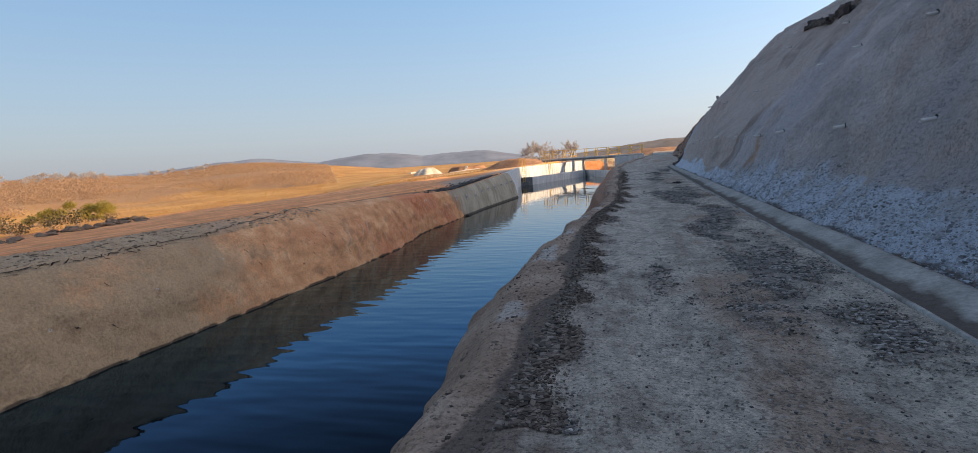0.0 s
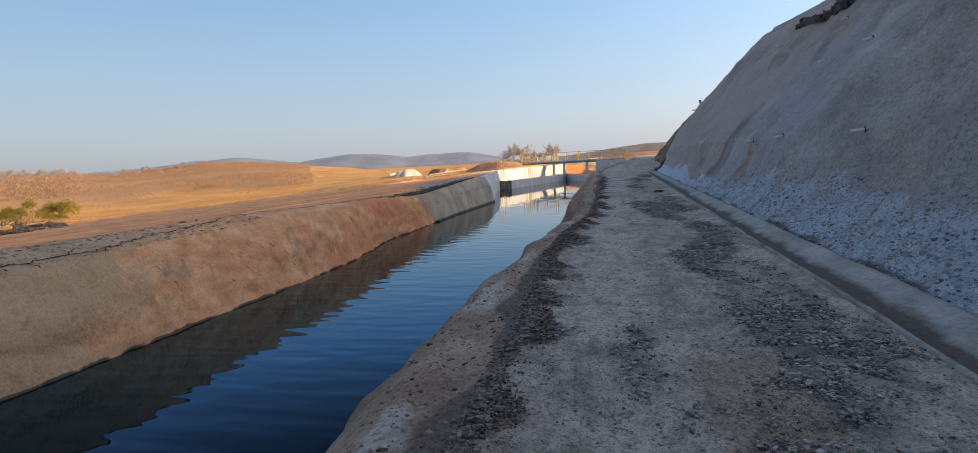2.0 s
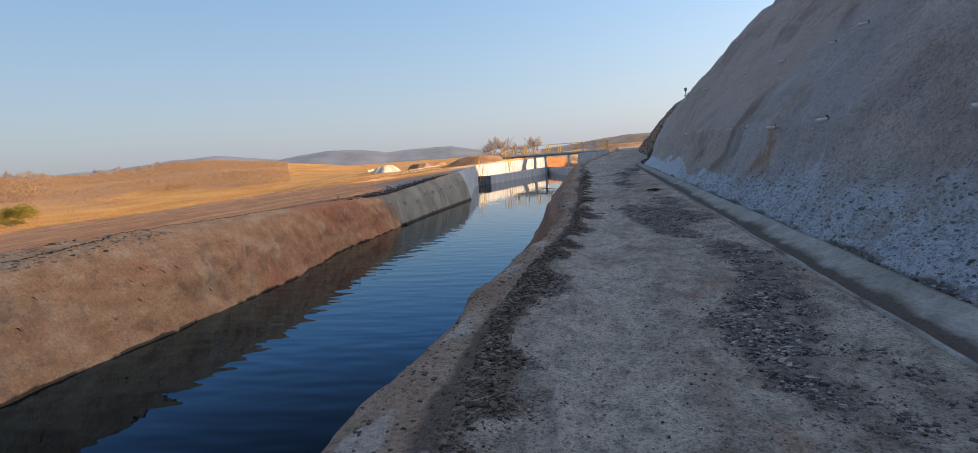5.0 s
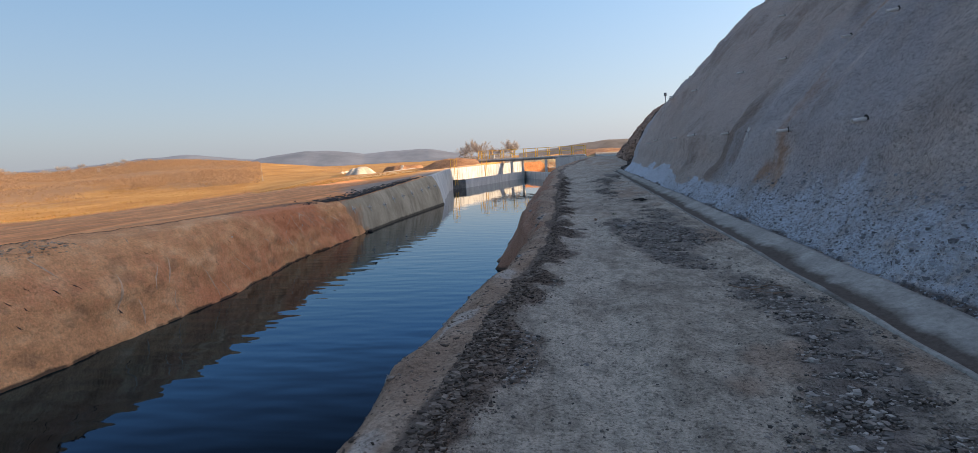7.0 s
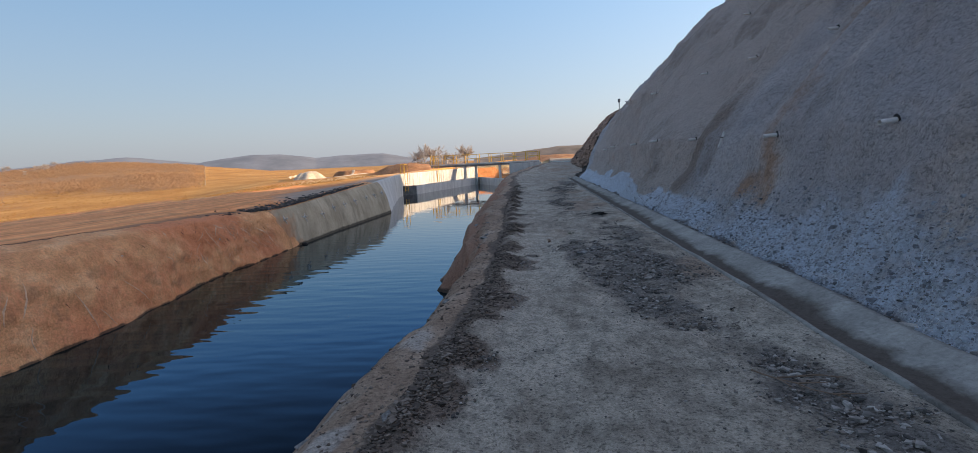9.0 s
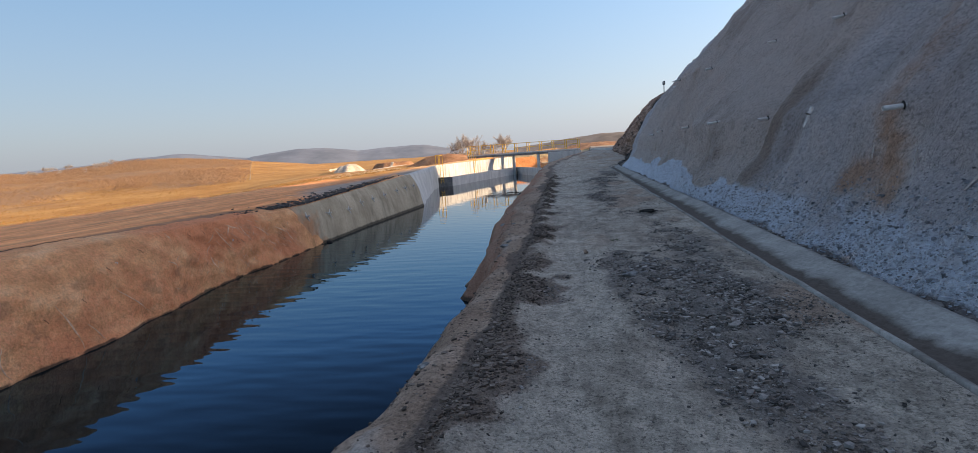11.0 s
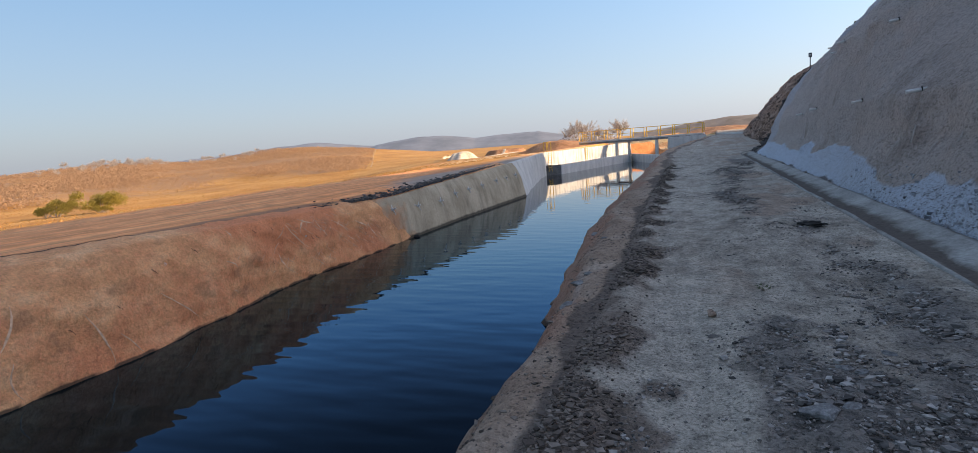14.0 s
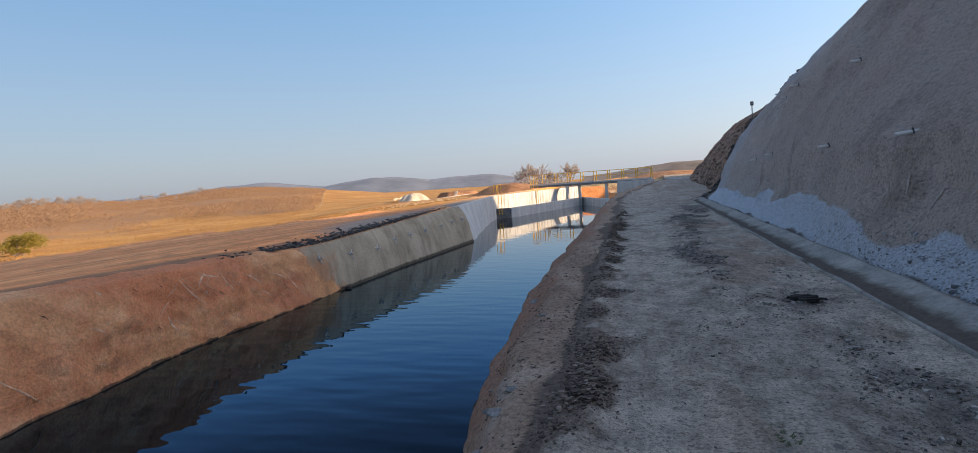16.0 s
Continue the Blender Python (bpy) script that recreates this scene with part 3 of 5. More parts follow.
def slope_wall():
    y = steps(-60, 150, 0.085, 1.5, 9, 46)
    k = np.concatenate([np.linspace(0, 0.9, 140), np.linspace(0.91, 1, 6)])
    Y, K = np.meshgrid(y, k, indexing="ij")
    lo, mid, top = wall_low(Y), wall_mid(Y), wall_top(Y)
    away = soft(Y, (-60, 0), (53, 0), (57, 0.9), (60, 1.35), (66, 1.9), (72, 2.3), (80, 2.75), (104, 2.9), (112, 6), (150, 12))
    xs = [lo * 0 + 3.06, 3.2 + (lo - 3.2) * 0.3, 3.2 + (lo - 3.2) * 0.75, lo, mid, mid + (np.maximum(top, 4.3) - 4.2) * 0.98]
    hz = np.interp(K, [0, 0.9], [0, 1]) * (top + 0.05) - 0.05
    X = np.zeros_like(Y)
    knots = [-0.05, 0.45, 1.1, 1.9, 4.2]
    for i in range(5):
        z0 = knots[i]
        z1 = knots[i + 1] if i < 4 else np.maximum(top, 4.3)
        f = np.clip((hz - z0) / (z1 - z0), 0, 1)
        X = np.where(hz >= z0, xs[i] + (xs[i + 1] - xs[i]) * f, X)
    back = np.clip((K - 0.9) / 0.1, 0, 1)
    X = X + away
    X = X + back * (40 - X)
    Z = hz + road_z(Y) * (1 - np.clip(hz / 3, 0, 1)) + back * (shade_ridge(Y) - hz)
    rough = np.clip((hz + 0.05) / 0.5, 0, 1)
    # gullies lean down the slope; the foot is lumpy
    lean = Y - hz * 0.35
    fold = np.abs(fbm(lean + 0.5 * fbm(Y, Z, 2.5, 2, 50), Z * 0.12, 2.1, 2, 49))
    n = -0.04 * np.exp(-(fold / 0.6) ** 2) + fbm(lean, Z * 0.35, 2.6, 3, 51) * 0.2 + fbm(lean, Z * 0.6, 0.9, 4, 55) * 0.13
    coat_top = 0.55 + 0.1 * fbm(Y, Y * 0, 2.2, 3, 52) - 0.12 * ease(20 - Y, 0, 10) + 0.1 * bell(Y, 36, 5) - 0.25 * bell(Y, 29.5, 1.2)
    coat = ease(coat_top + 0.12 + 0.07 * fbm(Y, Z, 0.6, 3, 53) - Z, -0.04, 0.12) * ease(55 - Y, 0, 3)
    spread = np.interp(Y, [13, 17, 21, 26], [0.04, 0.6, 0.55, 0.1])
    lip = np.interp(Y, [8, 12, 16, 21, 26], [0.78, 0.8, 1.0, 0.9, 0.7])
    coat = coat * ease(Y, 22, 29) + 0.9 * ease(25 - Y, -4, 4) * ease(lip + (0.16 + 0.4 * spread) * fbm(Y, Z, 1.2, 4, 48) - Z, -0.04 - 0.6 * spread, 0.08 + spread) * (0.8 + 0.3 * fbm(Y, Z, 0.35, 3, 47))
    lumps = fbm(Y, Z * 1.2, 0.22, 3, 56)
    near = ease(22 - Y, -3, 6)
    n = n + 0.03 * fbm(Y, Z, 0.4, 3, 40) + coat * (0.03 * lumps + 0.05 * fbm(Y - Z, Z, 0.7, 2, 54) + 0.04) + near * (0.03 * lumps + 0.03 * fbm(Y, Z, 0.6, 2, 41))
    rocky = ease(Y - 53 - hz * 0.45, 0, 1.6)
    n = n + rocky * fbm(Y, Z, 1.6, 5, 57, 0.65) * (0.14 + 0.3 * ease(Y - 53 - hz * 0.45, 3.5, 1.0))
    X = X - n * rough * (1 - back)
    Z = Z + back * fbm(X, Y, 3, 4, 59) * 0.12 + n * 0.3 * rough * (1 - coat)
    brow = ease(K, 0.885, 0.9) * ease(45 - Y, 0, 6) * (1 - back)
    Z = Z + brow * 0.25 * np.clip(fbm(Y, Z, 0.5, 4, 60), -0.3, 1)
    b1 = fbm(lean, Z * 0.5, 3.0, 4, 58)
    b2, b3 = fbm(lean + 0.6 * b1, Z * 0.75, 1.6, 5, 45), fbm(lean + 0.4 * b1, Z * 0.25, 2.6, 3, 44)
    streak = Y - 21.7 - (Z - 1) * 0.68 - 0.45 * fbm(Z, Y * 0, 1.4, 3, 43)
    end = ease(Y - 47.5 - hz * 0.45 + 0.5 * b2, 0, 1.2)
    fields = dict(coat=coat, soil=ease(0.05 + 0.05 * fbm(Y, Y * 0, 0.8, 3, 42) - hz, -0.05, 0.05),
                  brown=(ease(Y - 20.5 - (Z - 1) * 0.7 + 3.5 * b1, -2, 4) * 0.8 + 0.55 * ease(Z + 2 * b1, 3.2, 5.5) + 0.5 * ease(b1, 0.1, 0.8)) * (1 - end),
                  stain=(0.52 * ease(b2, -0.35, 1.0) * ease(Y, 14, 24) + 0.6 * bell(Y - 26.3 - (Z - 1.6) * 0.6, 0, 1.8) * bell(Z, 1.7, 0.9) + 0.8 * bell(Y - 25.7 - (Z - 4.8) * 0.9, 0, 0.35) * bell(Z, 4.9, 0.45)) * (1 - end),
                  rust=1.05 * bell(streak, 0, 0.45) * ease(7.6 - Z, 0, 2.5) * (0.75 + 0.4 * b1) + 0.9 * bell(Y, 22.6, 0.5) * bell(Z, 0.95, 0.3) + 0.45 * bell(Y, 17, 0.5) * bell(Z, 5.5, 1.5),
                  dusty=0.55 * ease(b3, 0.15, 0.8) * ease(34 - Y, 0, 8) + 0.4 * near + 0.95 * end, grey=(1 - ease(Y - 53 - hz * 0.45, 1.2, 3.0)))
    return X, Y, Z, fields, hz

WXA, WYA, WZA, WF, WH = slope_wall()
cut = int(np.searchsorted(WYA[:, 0], 58))
ob = sheet("slope_wall", WXA[:cut + 1], WYA[:cut + 1], WZA[:cut + 1], M_SHOT)
give(ob, **{k: v[:cut + 1] for k, v in WF.items() if k != "grey"})
tagged(ob, "steep hillside cut covered in grey-brown sprayed concrete", "retaining wall", kind="structure")
low = int(np.searchsorted(WYA[:, 0], 52.6))
# the rock face lies over the end of the sprayed skin
proud = ease(WYA[low:] - 53.2 - WH[low:] * 0.45, -0.15, 0.35) * 0.3 - 0.16
ob = sheet("rock_slope", WXA[low:] - proud, WYA[low:], WZA[low:] + proud * 0.2, M_ROCK)
give(ob, grey=WF["grey"][low:])
tagged(ob, "bare reddish-brown rock slope beyond the sprayed concrete", "hillside", kind="structure")


def on_rows(X, Y, Z, y, z, upto):
    """The point of a face at a height, between two of its stations."""
    i = int(np.clip(np.searchsorted(Y[:, 0], y) - 1, 0, len(Y) - 2))
    f = (y - Y[i, 0]) / (Y[i + 1, 0] - Y[i, 0])
    x = [np.interp(z, np.maximum.accumulate(Z[k, :upto]), X[k, :upto]) for k in (i, i + 1)]
    return Vector((float(x[0] + (x[1] - x[0]) * f), float(y), float(z)))


def on_wall(y, z):
    return on_rows(WXA, WYA, WZA, y, z, 140)

# ---- water ----
wy = steps(-40, 128, 0.5, 3, 0, 40)
WX, WYY = np.meshgrid(np.linspace(-1.5, -19, 12), wy)
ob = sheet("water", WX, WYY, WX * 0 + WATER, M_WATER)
give(ob, breeze=np.interp(WYY, [25, 45, 70], [1.0, 0.55, 0.2]))
tagged(ob, "calm dark blue canal water mirroring banks and sky", "water", kind="structure")

# ---- ground: one sheet out to the horizon, with the terrace, the valley, the far rises and the canal bed ----
def far_ground(x, y):
    ax, d = np.degrees(np.arctan2(x, y)), np.hypot(x, y)
    edge = np.clip(-x - 24, 0, None)
    drop = 8.5 * (1 - np.exp(-edge / 75)) * np.interp(ax, [-40, -31, -25, -18, -5], [1, 0.9, 0.45, 0.3, 0.3])
    crest = np.interp(ax, [-110, -60, -55, -50, -47, -40, -37, -33, -31.5, -28, -24, -18, -6, 10, 40], [8, 7, 10, 10, 8, 11, 12, 10, 8, 4, -1, -4, -3, -2, 2])
    rise = np.interp(d, [0, 180, 300, 560, 900, 4500], [0, 0, 0.35, 1, 0.6, 0.0])
    return -drop + rise * (crest + drop) + fbm(x, y, 60, 4, 61) * np.clip((d - 60) / 200, 0, 1) * 1.2 - 0.25 * ease(edge, 0, 3)


def land(x, y):
    """Height of the open land west of the canal and beyond its end."""
    yy = np.clip(y, -40, 62)
    wall = np.interp(y, [61.5, 87, 124, 126], [-14.6, -18.3, -11.7, -5])
    bx = np.where(y < 61.5, left_water(yy) - 1.75 * left_top_run(yy), wall)
    bz = np.where(y < 61.5, WATER + 1.06 * (left_top(yy) - WATER), 0.05)
    terr = -0.1 + 0.015 * fbm(x, y * 0.3, 1.6, 3, 65) - 0.05 * bell(x, -16.6, 0.35) - 0.05 * bell(x, -18.6, 0.35) + 0.12 * bell(x, -23.4, 0.5) * (0.6 + fbm(x, y, 1.5, 3, 66))
    terr = bz - 0.03 + (terr - bz) * ease(bx - x, 0, 2.5)
    z = np.where(x < -24.3, far_ground(x, y) - 0.1, terr)
    past = -1.5 + fbm(x, y, 40, 4, 67) * 0.6 + ease(x, -4, 16) * 2.0 * ease(y, 125, 165)
    return np.where((y >= 126) & (x > -24.3), past + (terr - past) * ease(132 - y, 0, 6) * (x < -13), z), bx


GRID = []

def ground_at(x, y):
    """The height of the built sheet."""
    gx, gy, gz = GRID
    x, y = np.asarray(x, float), np.asarray(y, float)
    i = np.clip(np.searchsorted(gx, x) - 1, 0, len(gx) - 2)
    j = np.clip(np.searchsorted(gy, y) - 1, 0, len(gy) - 2)
    u, v = (x - gx[i]) / (gx[i + 1] - gx[i]), (y - gy[j]) / (gy[j + 1] - gy[j])
    return gz[j, i] * (1 - u) * (1 - v) + gz[j, i + 1] * u * (1 - v) + gz[j + 1, i] * (1 - u) * v + gz[j + 1, i + 1] * u * v


def ground():
    xs = np.unique(np.concatenate([-np.geomspace(24.3, 4500, 110)[::-1], np.linspace(-24.3, -13, 60), [-12.0, -8, -3.0, -2.0], np.linspace(-1, 3.2, 4), [3.6, 12, 30, 45, 70, 120, 250, 600, 1500, 4500]]))
    ys = np.unique(np.concatenate([-np.geomspace(10, 4500, 22)[::-1], np.linspace(-9, 8, 18), np.linspace(8, 130, 280), np.geomspace(130, 4500, 120)]))
    Y, X = np.meshgrid(ys, xs, indexing="ij")
    Z, bx = land(X, Y)
    # the bed and the land east of the canal lie under the banks, the road and the slope
    Z = np.where((X > bx + 0.01) & (Y < 126) & (X < -1.5), -4.2, Z)
    Z = np.where((X >= -1.5) & (Y < 126), -0.9, Z)
    Z = np.where(X > 40, -0.8, Z)
    GRID.extend((xs, ys, Z))
    ob = sheet("ground", X, Y, Z, M_GROUND)
    d, ax = np.hypot(X, Y), np.degrees(np.arctan2(X, Y))
    n = fbm(X, Y, 3.0, 4, 68)
    give(ob, terrace=ease(X + 24.6 + 0.4 * n, 0, 1.0) * (X < -2) * ease(123 - Y, -3, 3) * (1 - 0.9 * ease(Y, 54, 72) * ease(-19.5 - X, -1, 2)) + 0.8 * ease(X, -90, -30) * ease(Y, 75, 110) * ease(170 - Y, 0, 40),
         scrub=(0.2 + 0.8 * ease(d + 90 * fbm(X, Y, 50, 3, 69), 190, 310)) * ease(-31.3 - ax, -0.3, 0.3) * ease(d, 120, 260) * (0.75 + 0.4 * fbm(X, Y, 30, 3, 70)) + 0.7 * ease(d, 250, 500) * ease(ax, -6, 0) + 0.85 * ease(Y, 124, 130) * ease(235 - Y, 0, 25) * (X > -24) * (X < 8),
         grey=0.85 * ease(bx - X, np.interp(Y, [40, 60, 80], [4.5, 6.0, 7.5]), 1.0) * ease(Y + 2 * n - (bx - X), 38, 50) * ease(100 - Y, 0, 10),
         sand=bell(X + (Y - 60) * 0.12, -27.5, 3.0) * ease(Y, 54, 60) * (X < -22.5) + 0.6 * ease(Y, 85, 100) * (X < -18) * (X > -55) * ease(160 - Y, 0, 20) + (0.45 + 0.5 * n) * ease(Y, 124, 130) * ease(235 - Y, 0, 25) * (X > -24) * (X < 8),
         dark=ease(bx - X + 0.5 * n, 1.1, 0.6) * ease(X - bx + 1.6 + n * 0.4, 0, 0.4) * 0.8 * (Y < 42) + 0.4 * bell(X, -16.6, 0.4) + 0.4 * bell(X, -18.6, 0.4))
    return tagged(ob, "dry golden grassland with a red-brown dirt terrace along the canal", "ground", kind="structure")

ground()

def polar(az, d, y0=0.0):
    return d * math.sin(radians(az)), y0 + d * math.cos(radians(az))

# ---- far hills; on the two farthest, haze is put into colour and glow ----
def far_hill(dist, table, material, label):
    a = np.linspace(table[0][0], table[-1][0], 140)
    e = np.interp(a, [p[0] for p in table], [p[1] for p in table]) + fbm(a, a * 0, 1.2, 4, 71) * 0.03
    top = 1.6 + dist * np.tan(np.radians(e))
    rows = []
    for f, dd in ((0, -0.12), (0.3, -0.09), (0.6, -0.06), (0.85, -0.03), (1, 0), (0.6, 0.08), (0, 0.2)):
        dr = dist * (1 + dd)
        rows.append(np.stack([np.sin(np.radians(a)) * dr, np.cos(np.radians(a)) * dr, -20 + (top + 20) * f], -1))
    g = np.stack(rows, 1)
    return tagged(sheet("backdrop_hill", g[..., 0], g[..., 1], g[..., 2], material), label, "hill", kind="structure")

far_hill(2600, [(-62, 0.3), (-47.2, 0.91), (-44.2, 1.1), (-41.1, 1.42), (-37.3, 1.66), (-33.9, 1.14), (-30, 0.7), (-26, 0.2)], M_HAZE_GLOW, "long blue-grey hill in distant haze")
far_hill(2200, [(-33, 0.4), (-31.6, 0.93), (-29.8, 1.18), (-27.3, 1.46), (-24.8, 1.43), (-21.7, 0.95), (-18.4, 1.08), (-15.2, 1.12), (-13, 0.65), (-10, 0.1)], M_HAZE_GLOW, "blue-grey wooded hill in distant haze")
far_hill(900, [(-6, 0.1), (-2, 0.5), (0.4, 0.8), (2.8, 1.0), (4.5, 1.0), (9, 0.9), (16, 0.2)], M_HAZE_NEAR, "low dry wooded hill behind the bridge")

# ---- bare mounds and the red ridge past the canal's end ----
def heap(name, cx, cy, rx, ry, h, base, material, label, seed=0, turn=0.0, flat=0.25):
    u = np.linspace(0, 1, 22)
    a = np.linspace(0, 2 * np.pi, 49)
    U, A = np.meshgrid(u, a, indexing="ij")
    wob = 1 + 0.18 * fbm(np.cos(A) * 2, np.sin(A) * 2, 1.0, 3, seed)
    px, py = np.cos(A) * U * rx * wob, np.sin(A) * U * ry * wob
    c, s = math.cos(radians(turn)), math.sin(radians(turn))
    X, Y = cx + px * c - py * s, cy + px * s + py * c
    Z = base + h * (1 - ease(U, flat, 1.0)) + fbm(X, Y, 2.5, 4, seed + 5) * 0.12 * h * (1 - U)
    return tagged(sheet(name, X, Y, Z, material), label, "mound", kind="structure")

x, y = polar(-23.6, 185, 20)
heap("spoil_mound", x, y, 6.5, 9, 3.4, -3.2, M_PALESOIL, "pale bare spoil mound in the sun", 81)
x, y = polar(-21.4, 190, 20)
heap("spoil_mound", x, y, 9, 5, 1.2, -3.2, M_PALESOIL, "low pale spoil bank in the sun", 83)
x, y = polar(-19.0, 190, 20)
heap("cut_bank", x, y, 8.5, 12, 3.4, -3.4, M_REDSOIL, "ochre cut bank with pale drainage strips", 85, flat=0.6)
x, y = polar(-13.6, 150, 20)
heap("red_ridge", x, y, 16, 14, 3.2, -1.7, M_REDSOIL, "long low ridge of bare red soil", 87, turn=8, flat=0.15)
x, y = polar(-4.2, 170, 20)
heap("red_ridge", x, y, 20, 22, 2.4, -2.6, M_DRYBANK, "sunlit ochre bank beyond the bridge", 89)
x, y = polar(2.4, 260, 20)
heap("red_ridge", x, y, 24, 30, 2.6, -0.4, M_REDSOIL, "sunlit red rise beside the far road", 91)


TRACKS_ON = (polar(-19.6, 178, 20), polar(-18.2, 178, 20))


def ribbon(points, width, taper=True, lift=0.02, wobble=0.0, seed=1):
    """A thin strip of mesh along points that lie on a surface, facing outward to the canal side or up."""
    rng = random.Random(seed)
    bm = bmesh.new()
    rows = []
    n = len(points)
    for i, (p, nor) in enumerate(points):
        a, b = points[max(i - 1, 0)][0], points[min(i + 1, n - 1)][0]
        side = (b - a).cross(nor).normalized()
        w = width * (1 - 0.8 * abs(2 * i / (n - 1) - 1) if taper else 1) * (1 + wobble * rng.uniform(-0.7, 0.9))
        rows.append([bm.verts.new(p + nor * lift + side * w / 2), bm.verts.new(p + nor * lift * 1.6), bm.verts.new(p + nor * lift - side * w / 2)])
    for r, q in zip(rows, rows[1:]):
        for j in (0, 1):
            bm.faces.new((r[j], q[j], q[j + 1], r[j + 1]))
    return bm


def ground_line(pts, width, lift, name, material, label, category):
    """A strip of bare soil across the far land."""
    v = []
    for (x0, y0), (x1, y1) in zip(pts, pts[1:]):
        for f in np.linspace(0, 1, 14):
            x, y = x0 + (x1 - x0) * f, y0 + (y1 - y0) * f
            v.append((Vector((x, y, float(ground_at(x, y)))), Vector((0, 0, 1))))
    bm = ribbon(v, width, False, lift, 0.3)
    me = bpy.data.meshes.new(name)
    bm.to_mesh(me)
    bm.free()
    me.materials.append(material)
    return tagged(new(name, me), label, category, kind="structure")

ground_line([polar(-31.5, 230, 10), polar(-31.5, 340, 10), polar(-31.5, 440, 10), polar(-31.4, 570, 10)], 0.4, 0.1, "firebreak", M_TRACK, "narrow pale firebreak running up the scrub hill", "track")
ground_line([polar(-25.6, 170, 20), polar(-25.3, 195, 20), polar(-24.6, 215, 20)], 1.2, 0.8, "track", M_PALESOIL, "pale dirt track beside the spoil mound", "track")

for (tx, ty), dx in zip(TRACKS_ON, (-3.0, -1.5)):
    cx, cy = polar(-19.0, 190, 20)
    rows = []
    for f in np.linspace(0, 1, 12):
        px, py = tx + dx * f + 0.8 * math.sin(f * 4), ty + 9 * (1 - f) - 4
        u = math.hypot((px - cx) / 8.5, (py - cy) / 12)
        rows.append((Vector((px, py, max(-3.4 + 3.4 * (1 - float(ease(np.array(u), 0.6, 1.0))), float(ground_at(px, py))))), Vector((0, -0.3, 0.95))))
    bm = ribbon(rows, 1.1, False, 0.25, 0.3)
    me = bpy.data.meshes.new("track")
    bm.to_mesh(me)
    bm.free()
    me.materials.append(M_PALESOIL)
    tagged(new("track", me), "pale drainage strip down the ochre cut bank", "track", kind="structure")

# ---- concrete lining, walls, weir ----
def lining():
    y = np.linspace(39.2, 61.2, 70)
    k = np.linspace(0, 1, 18)
    Y, K = np.meshgrid(y, k, indexing="ij")
    w, run, top = left_water(Y), left_top_run(Y), left_top(Y)
    off = np.interp(K, [0, 0.22, 0.6, 0.85, 1.0], [-0.35, 0.0, 0.34, 0.68, 1.02])
    hz = np.interp(K, [0, 0.22, 0.6, 0.85, 1.0], [-0.3, 0.0, 0.55, 0.84, 1.02])
    X = w - off * run - 0.04 + 0.115 * ease(Y, 39.2, 41.6) + fbm(Y, K * 3, 2.5, 3, 95) * 0.02
    Z = WATER + hz * (top - WATER)
    Y = Y + (1 - K) * 2.8 * np.clip((50 - Y) / 10.8, 0, 1) + (1 - K) * -0.5 * np.clip((Y - 55) / 6, 0, 1)
    ob = sheet("canal_lining", X, Y, Z, M_PANEL)
    give(ob, soil=0.85 * ease(41.3 - Y + (1 - K) * 2.8 + 1.3 * fbm(Y, Z, 1.0, 4, 94), -0.8, 2.6), wet=ease(WATER + 0.1 - Z, -0.05, 0.05))
    tagged(ob, "smooth grey-brown concrete canal lining with a row of drain stubs", "canal lining", kind="structure")
    return X, Y, Z

PX, PY, PZ = lining()

def loft_wall(name, base, label, thick=0.4, mat=M_CONC):
    """Wall through (x, y, foot z, top z, foot shift x) stations, with thickness to its left."""
    bm = bmesh.new()
    rings = []
    for x, y, z0, z1, shift in base:
        rings.append([bm.verts.new(p) for p in ((x + shift, y, z0), (x, y, z1), (x - thick, y, z1), (x - thick, y, z0))])
    for a, b in zip(rings, rings[1:]):
        for i in range(4):
            bm.faces.new((a[i], b[i], b[(i + 1) % 4], a[(i + 1) % 4]))
    bm.faces.new(rings[0][::-1])
    bm.faces.new(rings[-1])
    bmesh.ops.recalc_face_normals(bm, faces=bm.faces)
    bmesh.ops.bevel(bm, geom=[e for e in bm.edges if e.calc_face_angle(0) > 1.0], offset=0.03, segments=1, affect="EDGES")
    me = bpy.data.meshes.new(name)
    bm.to_mesh(me)
    bm.free()
    me.materials.append(mat)
    return tagged(new(name, me), label, "wall", kind="structure")

loft_wall("wall_wing", [(-14.35, 61.3, -3.6, 0.06, 1.5), (-15.2, 67, -3.6, 0.1, 0.95), (-16.2, 74, -3.6, 0.15, 0.4), (-17.3, 81, -3.6, 0.2, 0.0), (-18.0, 87, -3.6, 0.22, 0.0)], "pale grey concrete wing wall widening from the canal lining")
loft_wall("wall_side", [(-18.0, 87.05, -3.6, 0.22, 0), (-11.6, 122, -3.6, 0.24, 0), (-11.2, 124.5, -3.6, -1.6, 0)], "sunlit pale concrete side wall with dark water stains", mat=M_SIDE)
loft_wall("weir_long", [(-16.2, 87.2, -3.6, -1.45, 0), (-9.9, 112, -3.6, -1.45, 0)], "long low grey concrete weir standing in the water", 0.35)
loft_wall("weir_return", [(-2.6, 93.5, -3.6, -1.45, 0), (-9.9, 112, -3.6, -1.45, 0)], "low grey concrete weir return", 0.35)
loft_wall("weir_end", [(-16.25, 87.15, -3.6, -1.44, 0), (-17.9, 86.0, -3.6, -1.44, 0)], "dark damp end block of the weir", 0.3, M_DARKCONC)
